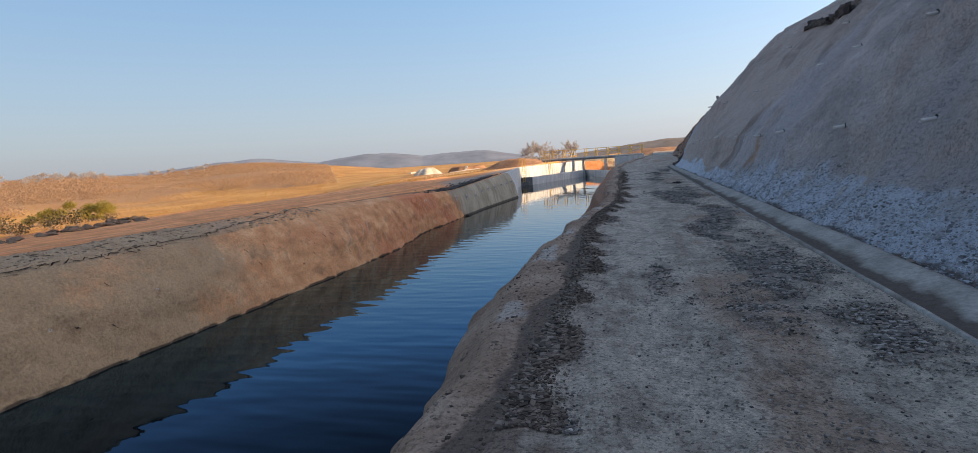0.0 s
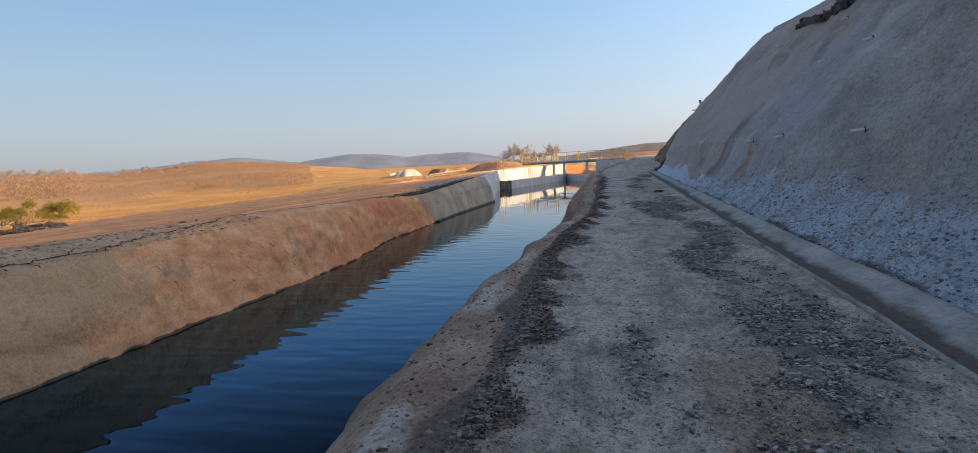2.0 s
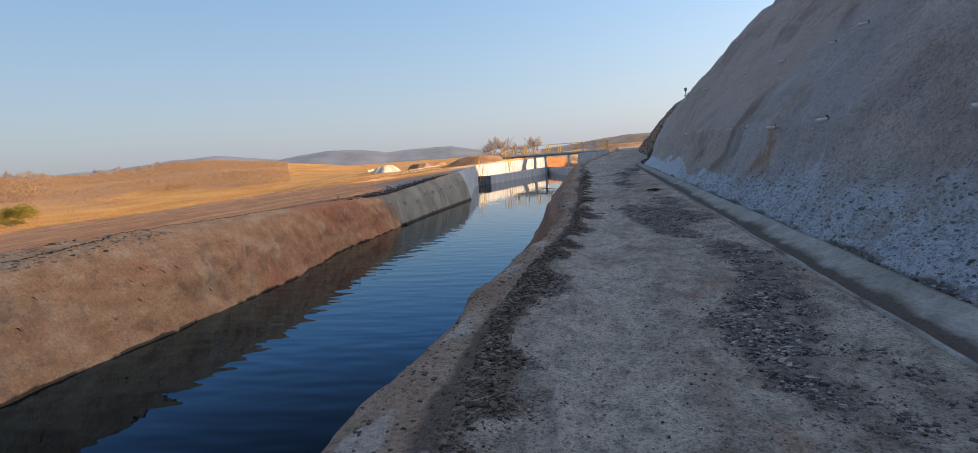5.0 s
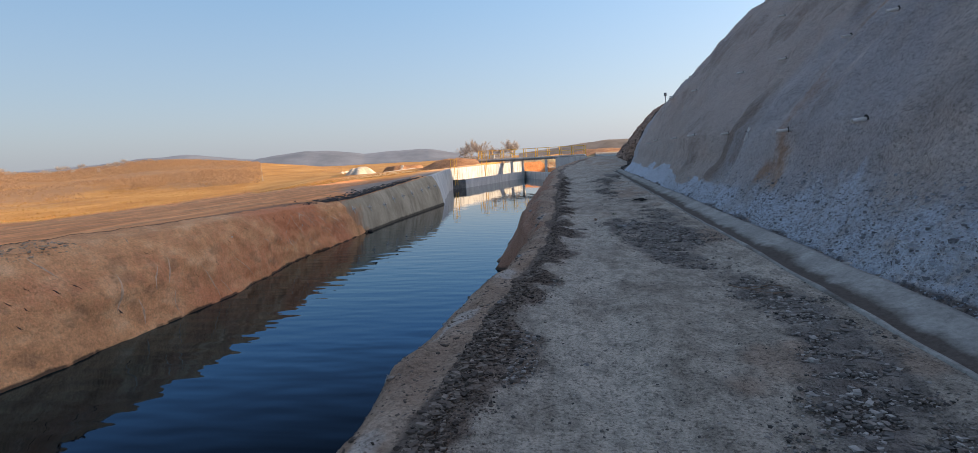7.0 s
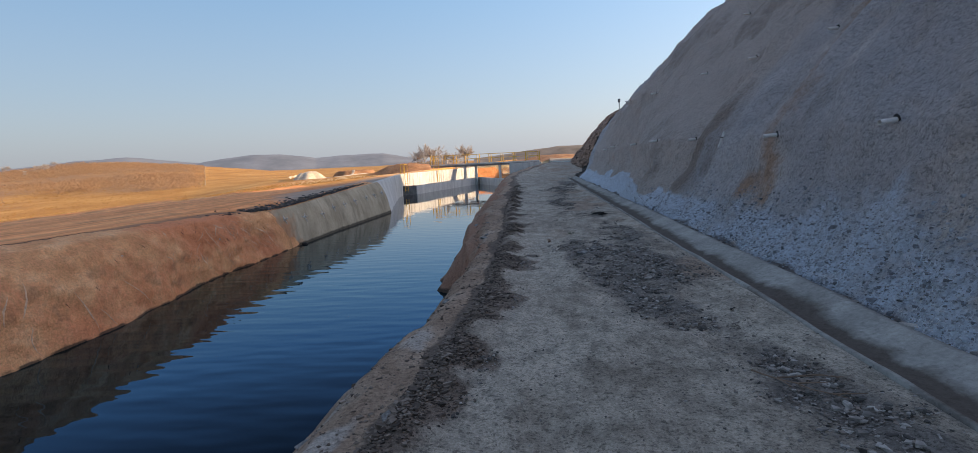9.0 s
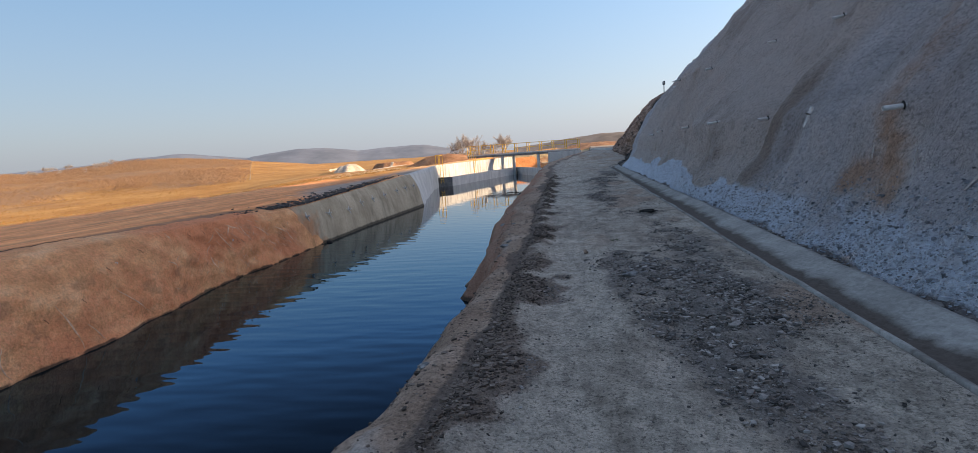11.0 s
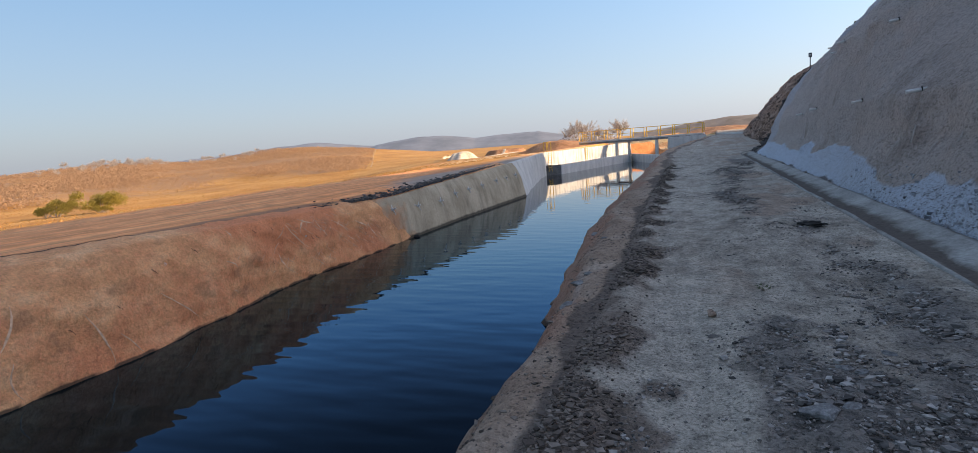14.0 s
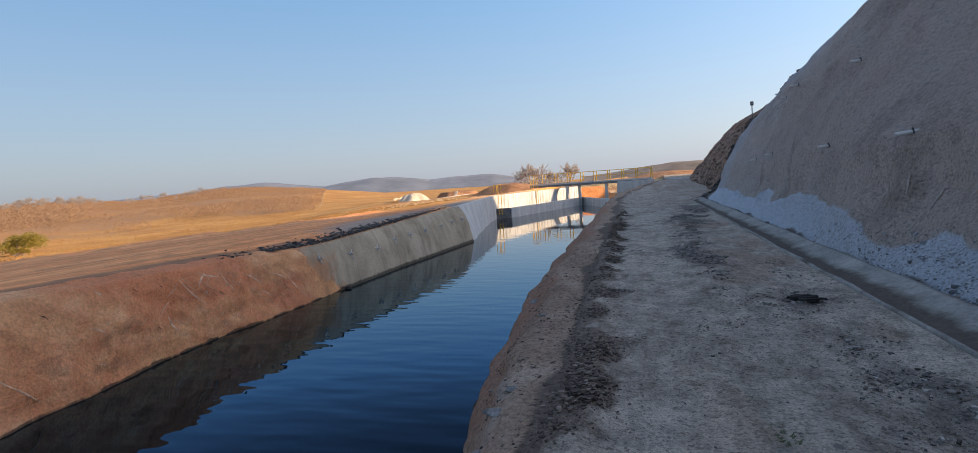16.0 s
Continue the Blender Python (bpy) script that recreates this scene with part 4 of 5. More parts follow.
def straight_wall(name, a, b, low, high_a, high_b, thick, label, mat=M_CONC):
    """A block between two plan points, with its thickness behind the line."""
    a, b = Vector(a), Vector(b)
    d = (b - a).normalized()
    back = Vector((-d.y, d.x)) * thick
    bm = bmesh.new()
    rings = []
    for p, high in ((a, high_a), (b, high_b)):
        q = p + back
        rings.append([bm.verts.new(v) for v in ((p.x, p.y, low), (p.x, p.y, high), (q.x, q.y, high), (q.x, q.y, low))])
    for i in range(4):
        bm.faces.new((rings[0][i], rings[1][i], rings[1][(i + 1) % 4], rings[0][(i + 1) % 4]))
    bm.faces.new(rings[0][::-1])
    bm.faces.new(rings[1])
    bmesh.ops.recalc_face_normals(bm, faces=bm.faces)
    bmesh.ops.bevel(bm, geom=list(bm.edges), offset=0.03, segments=1, affect="EDGES")
    me = bpy.data.meshes.new(name)
    bm.to_mesh(me)
    bm.free()
    me.materials.append(mat)
    return tagged(new(name, me), label, "wall", kind="structure")

straight_wall("wall_abutment", (-4.1, 104.9), (1.2, 104.1), -3.4, 0.78, 0.84, 0.5, "pale grey concrete abutment wall below the footbridge")
loft_wall("kerb", [(2.9, 104.5, 0.2, 0.9, 0), (5.5, 102.0, 0.1, 0.78, 0), (9.0, 99.4, 0.1, 0.72, 0)], "pale concrete kerb along the far bend of the road", 0.25)

def bridge():
    a, b = Vector((-18.3, 111, 0)), Vector((1.0, 107.9, 0))
    run = (b - a).length
    rz = math.degrees(math.atan2(b.y - a.y, b.x - a.x))
    root = empty("footbridge", (a.x, a.y, 0), rz)
    tagged(root, "grey concrete footbridge with yellow railings across the canal", "bridge")
    part("deck", box(bmesh.new(), (0, -0.9, 0.86), (run, 0.9, 1.1), 0.03), M_CONC, root)
    for side in (-0.7, 0.7):
        part("girder", box(bmesh.new(), (0.1, side - 0.15, 0.55), (run - 0.1, side + 0.15, 0.86), 0.02), M_BEAM, root)
    for u in (6.3, 12.65):
        part("pier", box(bmesh.new(), (u - 0.2, -0.75, -3.5), (u + 0.2, -0.2, 0.55), 0.02), M_CONC, root)
    part("pier", box(bmesh.new(), (7.9, 0.2, -3.5), (8.3, 0.75, 0.55), 0.02), M_CONC, root)
    n = 10
    for side in (-0.82, 0.82):
        for i in range(n):
            u = 0.1 + (run - 0.2) * i / (n - 1)
            post = part("post", box(bmesh.new(), (u - 0.055, side - 0.055, 1.1), (u + 0.055, side + 0.055, 2.66), 0.01), M_YELLOW, root)
            part("base_plate", box(bmesh.new(), (u - 0.1, side - 0.08, 1.1), (u + 0.1, side + 0.08, 1.13)), M_YELLOW, post)
        for z in (2.62, 1.9):
            part("rail", rod(bmesh.new(), (0.1, side, z), (run - 0.1, side, z), 0.035), M_YELLOW, root)
    return root

bridge()

def ladder(at, rz, low, high, stand, label):
    root = empty("ladder", at, rz)
    tagged(root, label, "ladder")
    for x in (-0.28, 0.28):
        part("stile", rod(bmesh.new(), (x, 0, low), (x, 0, high), 0.035, 6), M_YELLOW, root)
    k = int((high - low) / 0.3)
    for i in range(k):
        z = low + 0.2 + i * 0.3
        if z < stand + 0.1:
            part("rung", rod(bmesh.new(), (-0.28, 0, z), (0.28, 0, z), 0.02, 6), M_YELLOW, root)
    for x in (-0.28, 0.28):
        part("guard_post", rod(bmesh.new(), (x, 0.7, stand), (x, 0.7, high), 0.035, 6), M_YELLOW, root)
        part("guard_rail", rod(bmesh.new(), (x, 0, high), (x, 0.7, high), 0.03, 6), M_YELLOW, root)
    for y in (0, 0.7):
        part("guard_rail", rod(bmesh.new(), (-0.28, y, high), (0.28, y, high), 0.03, 6), M_YELLOW, root)
    return root

ladder((-17.35, 86.1, 0), 62, -2.2, 1.5, 0.2, "tall yellow steel ladder with guard rails on the wing wall")
ladder((-15.4, 100.4, 0), 70, -1.9, 2.2, 0.3, "yellow steel ladder at the end of the footbridge")

def steel_box(at):
    root = empty("control_box", at)
    cabinet = part("cabinet", box(bmesh.new(), (-0.2, -0.15, 0.1), (0.2, 0.15, 0.75), 0.02), M_CONC, root)
    part("door", box(bmesh.new(), (-0.17, -0.165, 0.14), (0.17, -0.15, 0.71), 0.005), M_CONC, cabinet)
    part("plinth", box(bmesh.new(), (-0.15, -0.1, -0.02), (0.15, 0.1, 0.1)), M_CONC, root)
    return tagged(root, "small pale control box standing on the footbridge", "control box")

steel_box((-15.6, 110.6, 1.11))

# ---- drain pipes in the sprayed concrete ----
def drain_pipe():
    bm = bmesh.new()
    out, inn, n = 0.034, 0.027, 12
    rings = [(0.0, out), (0.38, out), (0.38, inn), (0.26, inn)]
    rows = [[bm.verts.new((math.cos(2 * math.pi * i / n) * r, math.sin(2 * math.pi * i / n) * r, z)) for i in range(n)] for z, r in rings]
    for p, q in zip(rows, rows[1:]):
        for i in range(n):
            bm.faces.new((p[i], p[(i + 1) % n], q[(i + 1) % n], q[i]))
    bm.faces.new(rows[-1])
    bmesh.ops.recalc_face_normals(bm, faces=bm.faces)
    return bm


def shade_ring():
    """A ragged dark ring round a pipe, painted for the shade in its drilled hole."""
    bm = bmesh.new()
    rng, n = random.Random(2), 12
    ring = []
    for r, z, rough in ((0.03, 0.15, 0.0), (0.058, 0.135, 0.25)):
        ring.append([])
        for i in range(n):
            k = r * (1 + rough * rng.uniform(-0.8, 1))
            ring[-1].append(bm.verts.new((math.cos(2 * math.pi * i / n) * k, math.sin(2 * math.pi * i / n) * k, z)))
    for i in range(n):
        bm.faces.new((ring[0][i], ring[0][(i + 1) % n], ring[1][(i + 1) % n], ring[1][i]))
    bmesh.ops.recalc_face_normals(bm, faces=bm.faces)
    return bm


def pipe_thing(at, way, label, group):
    ob = new("drain_pipe", pipe_mesh)
    ob.matrix_basis = Matrix.Translation(at) @ way.to_track_quat("Z", "Y").to_matrix().to_4x4()
    rim_ob = new("shade_ring", ring_mesh)
    rim_ob.parent = ob
    tagged(rim_ob, "dark ragged drill hole")
    return tagged(ob, label, "drain pipe", group)


pipe_mesh, ring_mesh = bpy.data.meshes.new("drain_pipe"), bpy.data.meshes.new("shade_ring")
for me, bm, mat in ((pipe_mesh, drain_pipe(), M_PIPE), (ring_mesh, shade_ring(), M_HOLE_SHADE)):
    bm.to_mesh(me)
    bm.free()
    me.materials.append(mat)
WEEPS = [(10.65, 1.8, -1, -0.1), (14.6, 1.85, -1, -0.08), (18.8, 1.89, -1, -0.12), (22.05, 1.84, -1, -0.06), (24.97, 1.9, -0.35, -0.95), (27.9, 1.93, -1, -0.05), (29.95, 1.98, -1, -0.1),
         (34.65, 1.98, -1, -0.1), (40.5, 1.98, -1, -0.05), (43, 1.87, -1, -0.1), (14.0, 4.04, -1, -0.15), (19.0, 4.21, -1, -0.15), (22.04, 4.14, -1, -0.12), (24.6, 4.1, -1, -0.1),
         (28.95, 4.25, -0.6, -0.1), (32.3, 4.29, -1, -0.1), (36.0, 4.07, -1, -0.12), (40.6, 4.2, -1, -0.1), (46, 4.4, -1, -0.1), (50.2, 5.07, -1, -0.1), (10.0, 4.1, -1, -0.1),
         (27.0, 6.3, -1, -0.1), (33.5, 6.5, -1, -0.1), (38.5, 6.6, -1, -0.1)]
for i, (y, z, dx, dz) in enumerate(WEEPS):
    p = on_wall(y, z)
    d = Vector((dx, -0.1 + 0.16 * math.sin(i * 2.3), dz)).normalized()
    pipe_thing(p - d * 0.12, d, "pale plastic drain pipe poking out of the sprayed concrete", "weep pipes in the slope wall")

# ---- drain stubs in the lining: a short pipe held by a splayed pale bracket ----
def stub():
    root = empty("drain_stub")
    part("pipe", rod(bmesh.new(), (0, 0, -0.05), (0, 0, 0.2), 0.035, 10), M_PIPE, root)
    bm = bmesh.new()
    for a in (20, 140, 250):
        c, s = math.cos(radians(a)), math.sin(radians(a))
        rod(bm, (c * 0.03, s * 0.03, 0.03), (c * 0.3, s * 0.3, 0.02), 0.035, 5, 0.015)
    part("bracket", bm, M_PIPE, root)
    return tagged(root, "short pale drain stub with splayed bracket on the lining", "drain stub", "drain stubs in the lining")

STUBS = [(41.04, -1.05), (43.48, -1.25), (45.96, -1.3), (48.33, -1.18), (50.44, -1.13), (52.65, -1.05), (55.36, -0.97), (57.52, -0.94), (59.64, -0.84)]
first = None
for y, z in STUBS:
    i = int(np.argmin(np.abs(PY[:, 11] - y)))
    j = int(np.argmin(np.abs(PZ[i] - z)))
    m = Matrix.Translation((PX[i, j] + 0.05, PY[i, j], PZ[i, j])) @ pose(0, 0, 0, 0, 68, y * 37 % 40 - 20)
    if first is None:
        first = stub()
        first.matrix_basis = m
    else:
        copy_thing(first, m)
for y, z in ((11.8, -1.25), (14.55, -0.95), (9.0, -1.5), (34.2, -1.2), (28.0, -0.85)):
    p = on_left(y, z)
    d = Vector((0.9, -0.3, 0.1)).normalized()
    pipe_thing(p - d * 0.36, d, "short pale pipe end in the brown canal bank", "pipe ends in the canal bank")

# ---- pale scratches, and dark strips painted as shade in cracks and hollows ----
def strip_thing(name, pts, width, material, label, category, taper=True, wobble=0.0, lift=0.012, seed=1):
    bm = ribbon(pts, width, taper, lift, wobble, seed)
    me = bpy.data.meshes.new(name)
    bm.to_mesh(me)
    bm.free()
    me.materials.append(material)
    return tagged(new(name, me), label, category, kind="structure")

OUT = Vector((0.85, 0, 0.5)).normalized()
SCRATCH = [(20.5, -0.2, 20.8, -0.8), (22.2, -1.0, 21.8, -1.95), (22.5, -1.8, 22.45, -2.5), (23.7, -1.05, 23.25, -1.7), (24.25, -0.87, 23.75, -1.64), (25.45, -1.4, 25.7, -2.6), (27.5, -1.5, 28.4, -2.4),
           (23.3, -0.15, 23.4, -0.35), (23.9, -1.9, 23.85, -2.6), (34.0, -0.55, 35.0, -0.85), (30.4, -0.35, 30.6, -0.62), (36.7, -1.6, 37.2, -2.0), (26.05, -2.05, 26.4, -2.6), (34.4, -0.6, 33.9, -1.0),
           (35.2, -0.7, 35.4, -1.4), (36.1, -0.9, 36.9, -1.5), (32.5, -1.5, 32.7, -2.1), (37.5, -1.1, 38.3, -1.5), (33.2, -0.6, 34.1, -1.6), (38.3, -1.4, 38.9, -2.1), (29.9, -1.2, 30.3, -1.5)]
rng = random.Random(5)
for i, (y0, z0, y1, z1) in enumerate(SCRATCH):
    pts = []
    bow = rng.uniform(-0.12, 0.12)
    for f in np.linspace(0, 1, 9):
        p = on_left(y0 + (y1 - y0) * f + bow * math.sin(f * 3.1), z0 + (z1 - z0) * f)
        pts.append((p, OUT))
    strip_thing("scratch", pts, rng.uniform(0.04, 0.075), M_ROOT, "thin pale scrape down the canal bank", "scrape", wobble=0.5, seed=i)

rng = random.Random(21)
for i in range(95):
    y, z = rng.choice((rng.uniform(29.5, 39.4), rng.uniform(34, 39.4))), rng.uniform(-2.2, -0.55)
    l, s = rng.uniform(0.12, 0.55), rng.choice((-1, 1, 1))
    bow = rng.uniform(-0.08, 0.08)
    pts = [(on_left(y + s * l * f + bow * math.sin(f * 3.1), z - 0.7 * l * f), OUT) for f in np.linspace(0, 1, 6)]
    strip_thing("scratch", pts, rng.uniform(0.012, 0.028), M_ROOT, "short thin pale scrape on the red-brown bank", "scrape", wobble=0.5, seed=60 + i)
for i in range(26):
    y, z = rng.uniform(9, 39), rng.uniform(-2.0, -0.5)
    pts = [(on_left(y + 0.12 * f, z - 0.12 * f + rng.uniform(-0.03, 0.03)), OUT) for f in np.linspace(0, 1, 5)]
    strip_thing("pit_shade", pts, rng.uniform(0.018, 0.04), M_RECESS_SHADE, "small dark hollow in the canal bank", "hollow", wobble=0.8, seed=160 + i)

CRACK = [(-13.66, 8.0), (-13.66, 8.8), (-13.64, 9.3), (-13.6, 10.1), (-13.57, 11.0), (-13.7, 11.9), (-13.57, 12.6), (-13.54, 13.7), (-13.62, 15.1), (-13.75, 16.4), (-14.1, 18.3), (-14.7, 21.2), (-14.8, 24), (-14.9, 28)]
rng = random.Random(8)
def crack_line(x0, y0, x1, y1, width, seed):
    pts, n = [], max(6, int(abs(y1 - y0) / 0.09))
    for i in range(n + 1):
        f = i / n
        p = on_left(y0 + (y1 - y0) * f, -0.2, x0 + (x1 - x0) * f + rng.uniform(-0.05, 0.05))
        pts.append((p + Vector((rng.uniform(-0.03, 0.03), 0, 0.004)), Vector((0.3, 0, 1)).normalized()))
    strip_thing("crack", pts, width, M_RECESS_SHADE, "dark open crack along the crest of the bank", "crack", taper=False, wobble=0.9, lift=0.012, seed=seed)
for i, ((x0, y0), (x1, y1)) in enumerate(zip(CRACK, CRACK[1:])):
    crack_line(x0, y0, x1, y1, 0.036 if y0 < 20 else 0.022, i)
for i, (x0, y0, x1, y1) in enumerate([(-13.57, 11.0, -13.35, 11.3), (-13.7, 11.9, -13.4, 12.1), (-13.55, 12.6, -13.3, 12.9), (-13.64, 9.3, -13.9, 9.8), (-13.6, 13.7, -13.9, 14.3)]):
    crack_line(x0, y0, x1, y1, 0.022, 40 + i)

# ---- pale splashes low on the slope wall ----
M_SPLASH = earth("dried_cement", (0.38, 0.345, 0.31), (0.45, 0.415, 0.38), (0.52, 0.485, 0.45), 0.2, 0.03, depth=0.008)
rng = random.Random(12)
WOUT = Vector((-0.9, 0, 0.42)).normalized()
for i, (y, z, l) in enumerate([(23.4, 0.85, 0.3), (22.4, 1.25, 0.35), (21.3, 1.2, 0.3), (24.5, 1.0, 0.25), (26, 0.95, 0.3), (27.2, 1.0, 0.35), (28.3, 1.1, 0.4), (29.0, 1.0, 0.45), (29.6, 1.2, 0.5), (30.2, 1.05, 0.45),
                                (31.0, 1.0, 0.3), (34.2, 1.1, 0.4), (35.1, 1.0, 0.3), (36.0, 1.15, 0.35), (37.2, 1.1, 0.45), (38.0, 0.9, 0.4), (32.4, 1.5, 0.12), (20.3, 1.0, 0.3)]):
    pts = [(on_wall(y - 0.2 * f * l, z + 0.6 * l * (0.5 - f)), WOUT) for f in np.linspace(0, 1, 6)]
    strip_thing("splash", pts, rng.uniform(0.025, 0.05), M_SPLASH, "pale streak of dried cement on the slope wall", "splash", wobble=0.6, lift=0.02, seed=i)

# ---- stones ----
def ico(seed, level=1):
    bm = bmesh.new()
    bmesh.ops.create_icosphere(bm, subdivisions=level, radius=1)
    rng = random.Random(seed)
    cuts = [Vector((rng.gauss(0, 1), rng.gauss(0, 1), rng.gauss(0, 1))).normalized() for _ in range(7)]
    for v in bm.verts:
        d = v.co.normalized()
        r = min([1.0] + [0.62 / max(d.dot(c), 0.3) for c in cuts]) * rng.uniform(0.88, 1.1)
        v.co = d * r
    V = np.array([v.co[:] for v in bm.verts])
    F = np.array([[v.index for v in f.verts] for f in bm.faces])
    bm.free()
    return V, F

def chip(seed):
    """A small angular stone: a cube with its corners thrown about."""
    rng = np.random.RandomState(seed)
    V = np.array([(x, y, z) for x in (-1, 1) for y in (-1, 1) for z in (-1, 1)], float) * 0.7
    V += rng.uniform(-0.38, 0.38, V.shape)
    return V, np.array([(0, 1, 3, 2), (4, 6, 7, 5), (0, 4, 5, 1), (2, 3, 7, 6), (0, 2, 6, 4), (1, 5, 7, 3)])


def broken(seed, count=15):
    """A broken rock: the hull of points thrown round a ball."""
    rng = random.Random(seed)
    bm = bmesh.new()
    for _ in range(count):
        bm.verts.new(Vector((rng.gauss(0, 1), rng.gauss(0, 1), rng.gauss(0, 1))).normalized() * rng.uniform(0.8, 1.1))
    bmesh.ops.convex_hull(bm, input=bm.verts)
    bmesh.ops.bevel(bm, geom=list(bm.edges), offset=0.05, segments=1, affect="EDGES")
    bmesh.ops.triangulate(bm, faces=bm.faces)
    bm.verts.index_update()
    V = np.array([v.co[:] for v in bm.verts])
    F = np.array([[v.index for v in f.verts] for f in bm.faces])
    bm.free()
    return V, F


M_CRUST = islands("broken_cement", [(0.17, 0.125, 0.09), (0.32, 0.24, 0.168), (0.42, 0.318, 0.225), (0.5, 0.39, 0.285)])
SHAPES = [chip(i) for i in range(12)]

def stones(name, xs, ys, zs, sizes, material, label, seed=0, flat=0.55):
    """A great many loose stones in one mesh."""
    rng = np.random.RandomState(seed)
    V, F, base = [], [], 0
    for x, y, z, s in zip(xs, ys, zs, sizes):
        v, f = SHAPES[rng.randint(12)]
        a, c = rng.uniform(0, 6.283), rng.uniform(0.6, 1.3)
        w = v * (s * c, s / c, s * flat * rng.uniform(0.6, 1.2))
        w = w @ np.array([[math.cos(a), math.sin(a), 0], [-math.sin(a), math.cos(a), 0], [0, 0, 1]])
        V.append(w + (x, y, z + s * flat * 0.35))
        F.append(f + base)
        base += len(v)
    ob = new(name, mesh_from(name, np.concatenate(V).tolist(), np.concatenate(F).tolist(), material, False))
    return tagged(ob, label, "gravel", kind="stuff")

rng = np.random.RandomState(3)
N = 900000
gx, gy = rng.uniform(-1.3, 2.36, N), 3.0 + 42 * rng.uniform(0, 1, N) ** 1.6
ge = np.interp(gy, RY, RX)
heaped = ease(rubble(gx, gy) + 0.25 * fbm(gx, gy, 0.25, 3, 28), 0.25, 1.15)
berm = ease(0.28 + 0.3 * fbm(gx, gy, 0.6, 3, 34) - (gx - ge), -0.25, 0.3)
chance = 0.45 * heaped + 0.6 * berm + 0.012
keep = (rng.uniform(0, 1, N) < chance * 0.8) & (gx > ge + 0.02)
gx, gy, heaped, berm = gx[keep], gy[keep], heaped[keep], berm[keep]
loose = np.clip(np.maximum(heaped, berm), 0, 1)
size = np.clip(rng.lognormal(-5.05 + 0.2 * loose, 0.42 + 0.22 * loose), 0.003, 0.012 + 0.021 * loose)
lift = 0.05 * bell(gx - np.interp(gy, RY, RX), 0.18, 0.15) + 0.003
side = gx < np.interp(gy, RY, RX) + 0.42
for pick, stone_kind, label in ((~side, M_GRAVEL, "loose dark grey gravel strewn in patches over the road"), (side, M_BROWNGRAVEL, "loose brown gravel along the canal edge of the road")):
    stones("gravel", gx[pick], gy[pick], road_base(gx[pick], gy[pick]) + lift[pick], size[pick], stone_kind, label, 4, 0.55)
# loose stones on the shoulder of the right bank
N = 13000
iy = rng.randint(0, len(RY), N)
iy = iy[(RY[iy] > 2) & (RY[iy] < 42)]
ij = 47 - (rng.uniform(0, 1, len(iy)) ** 2 * 15).astype(int)
px, py, pz = within(QX, QY, QZ, iy, ij, rng.uniform(0, 1, len(iy)), rng.uniform(0, 1, len(iy)))
stones("gravel", px, py, pz - 0.003, np.clip(rng.lognormal(-4.9, 0.5, len(iy)), 0.004, 0.03), M_BROWNGRAVEL, "loose dark stones on the shoulder of the canal bank", 6)
# dark rubble along the crest above the lining
N = 1700
ry = 35 + 24 * rng.beta(1.6, 1.8, N)
rx = np.interp(ry, PY[:, -1], PX[:, -1]) - np.abs(rng.normal(0.3, 0.45, N)) - 0.05
rz, _ = land(rx, ry)
rs = np.clip(rng.lognormal(-3.15, 0.45, N), 0.02, 0.09) * np.interp(ry, [34, 40, 50, 60], [0.5, 1, 1, 0.4])
stones("rubble", rx, ry, np.maximum(rz, np.interp(ry, PY[:, -1], PZ[:, -1]) - 0.03), rs, M_DARKSTONE, "line of dark broken rubble along the crest of the lining", 7, flat=0.8)
# foot of the slope and of the rock face
N = 700
fy = rng.uniform(6, 50, N)
fx = 3.1 + np.abs(rng.normal(0.06, 0.07, N))
stones("rubble", fx, fy, fx * 0 + 0.03, np.clip(rng.lognormal(-3.7, 0.5, N), 0.01, 0.07), M_GRAVEL, "crumbs of cement and stone at the foot of the slope", 9)
N = 900
hz_ = rng.uniform(-0.05, 7.0, N)
fy = 53.9 + hz_ * 0.45 + rng.normal(0.25, 0.35, N)
pp = [on_wall(float(a), float(c)) for a, c in zip(fy, hz_)]
stones("rubble", [p.x - 0.14 for p in pp], [p.y for p in pp], [p.z for p in pp], np.clip(rng.lognormal(-2.3, 0.4, N), 0.06, 0.2), M_DARKSTONE, "jumble of dark rock along the end of the sprayed skin", 10, flat=0.9)
N = 1500
hz_, fy = 6.6 * rng.uniform(0, 1, N) ** 1.3, 56 + 44 * rng.uniform(0, 1, N) ** 1.5
pp = [on_wall(float(a), float(c)) for a, c in zip(fy, hz_)]
stones("rubble", [p.x - 0.12 for p in pp], [p.y for p in pp], [p.z for p in pp], np.clip(rng.lognormal(-2.7, 0.5, N), 0.03, 0.22), M_REDROCK, "loose reddish-brown rock scattered over the bare slope", 15, flat=0.8)

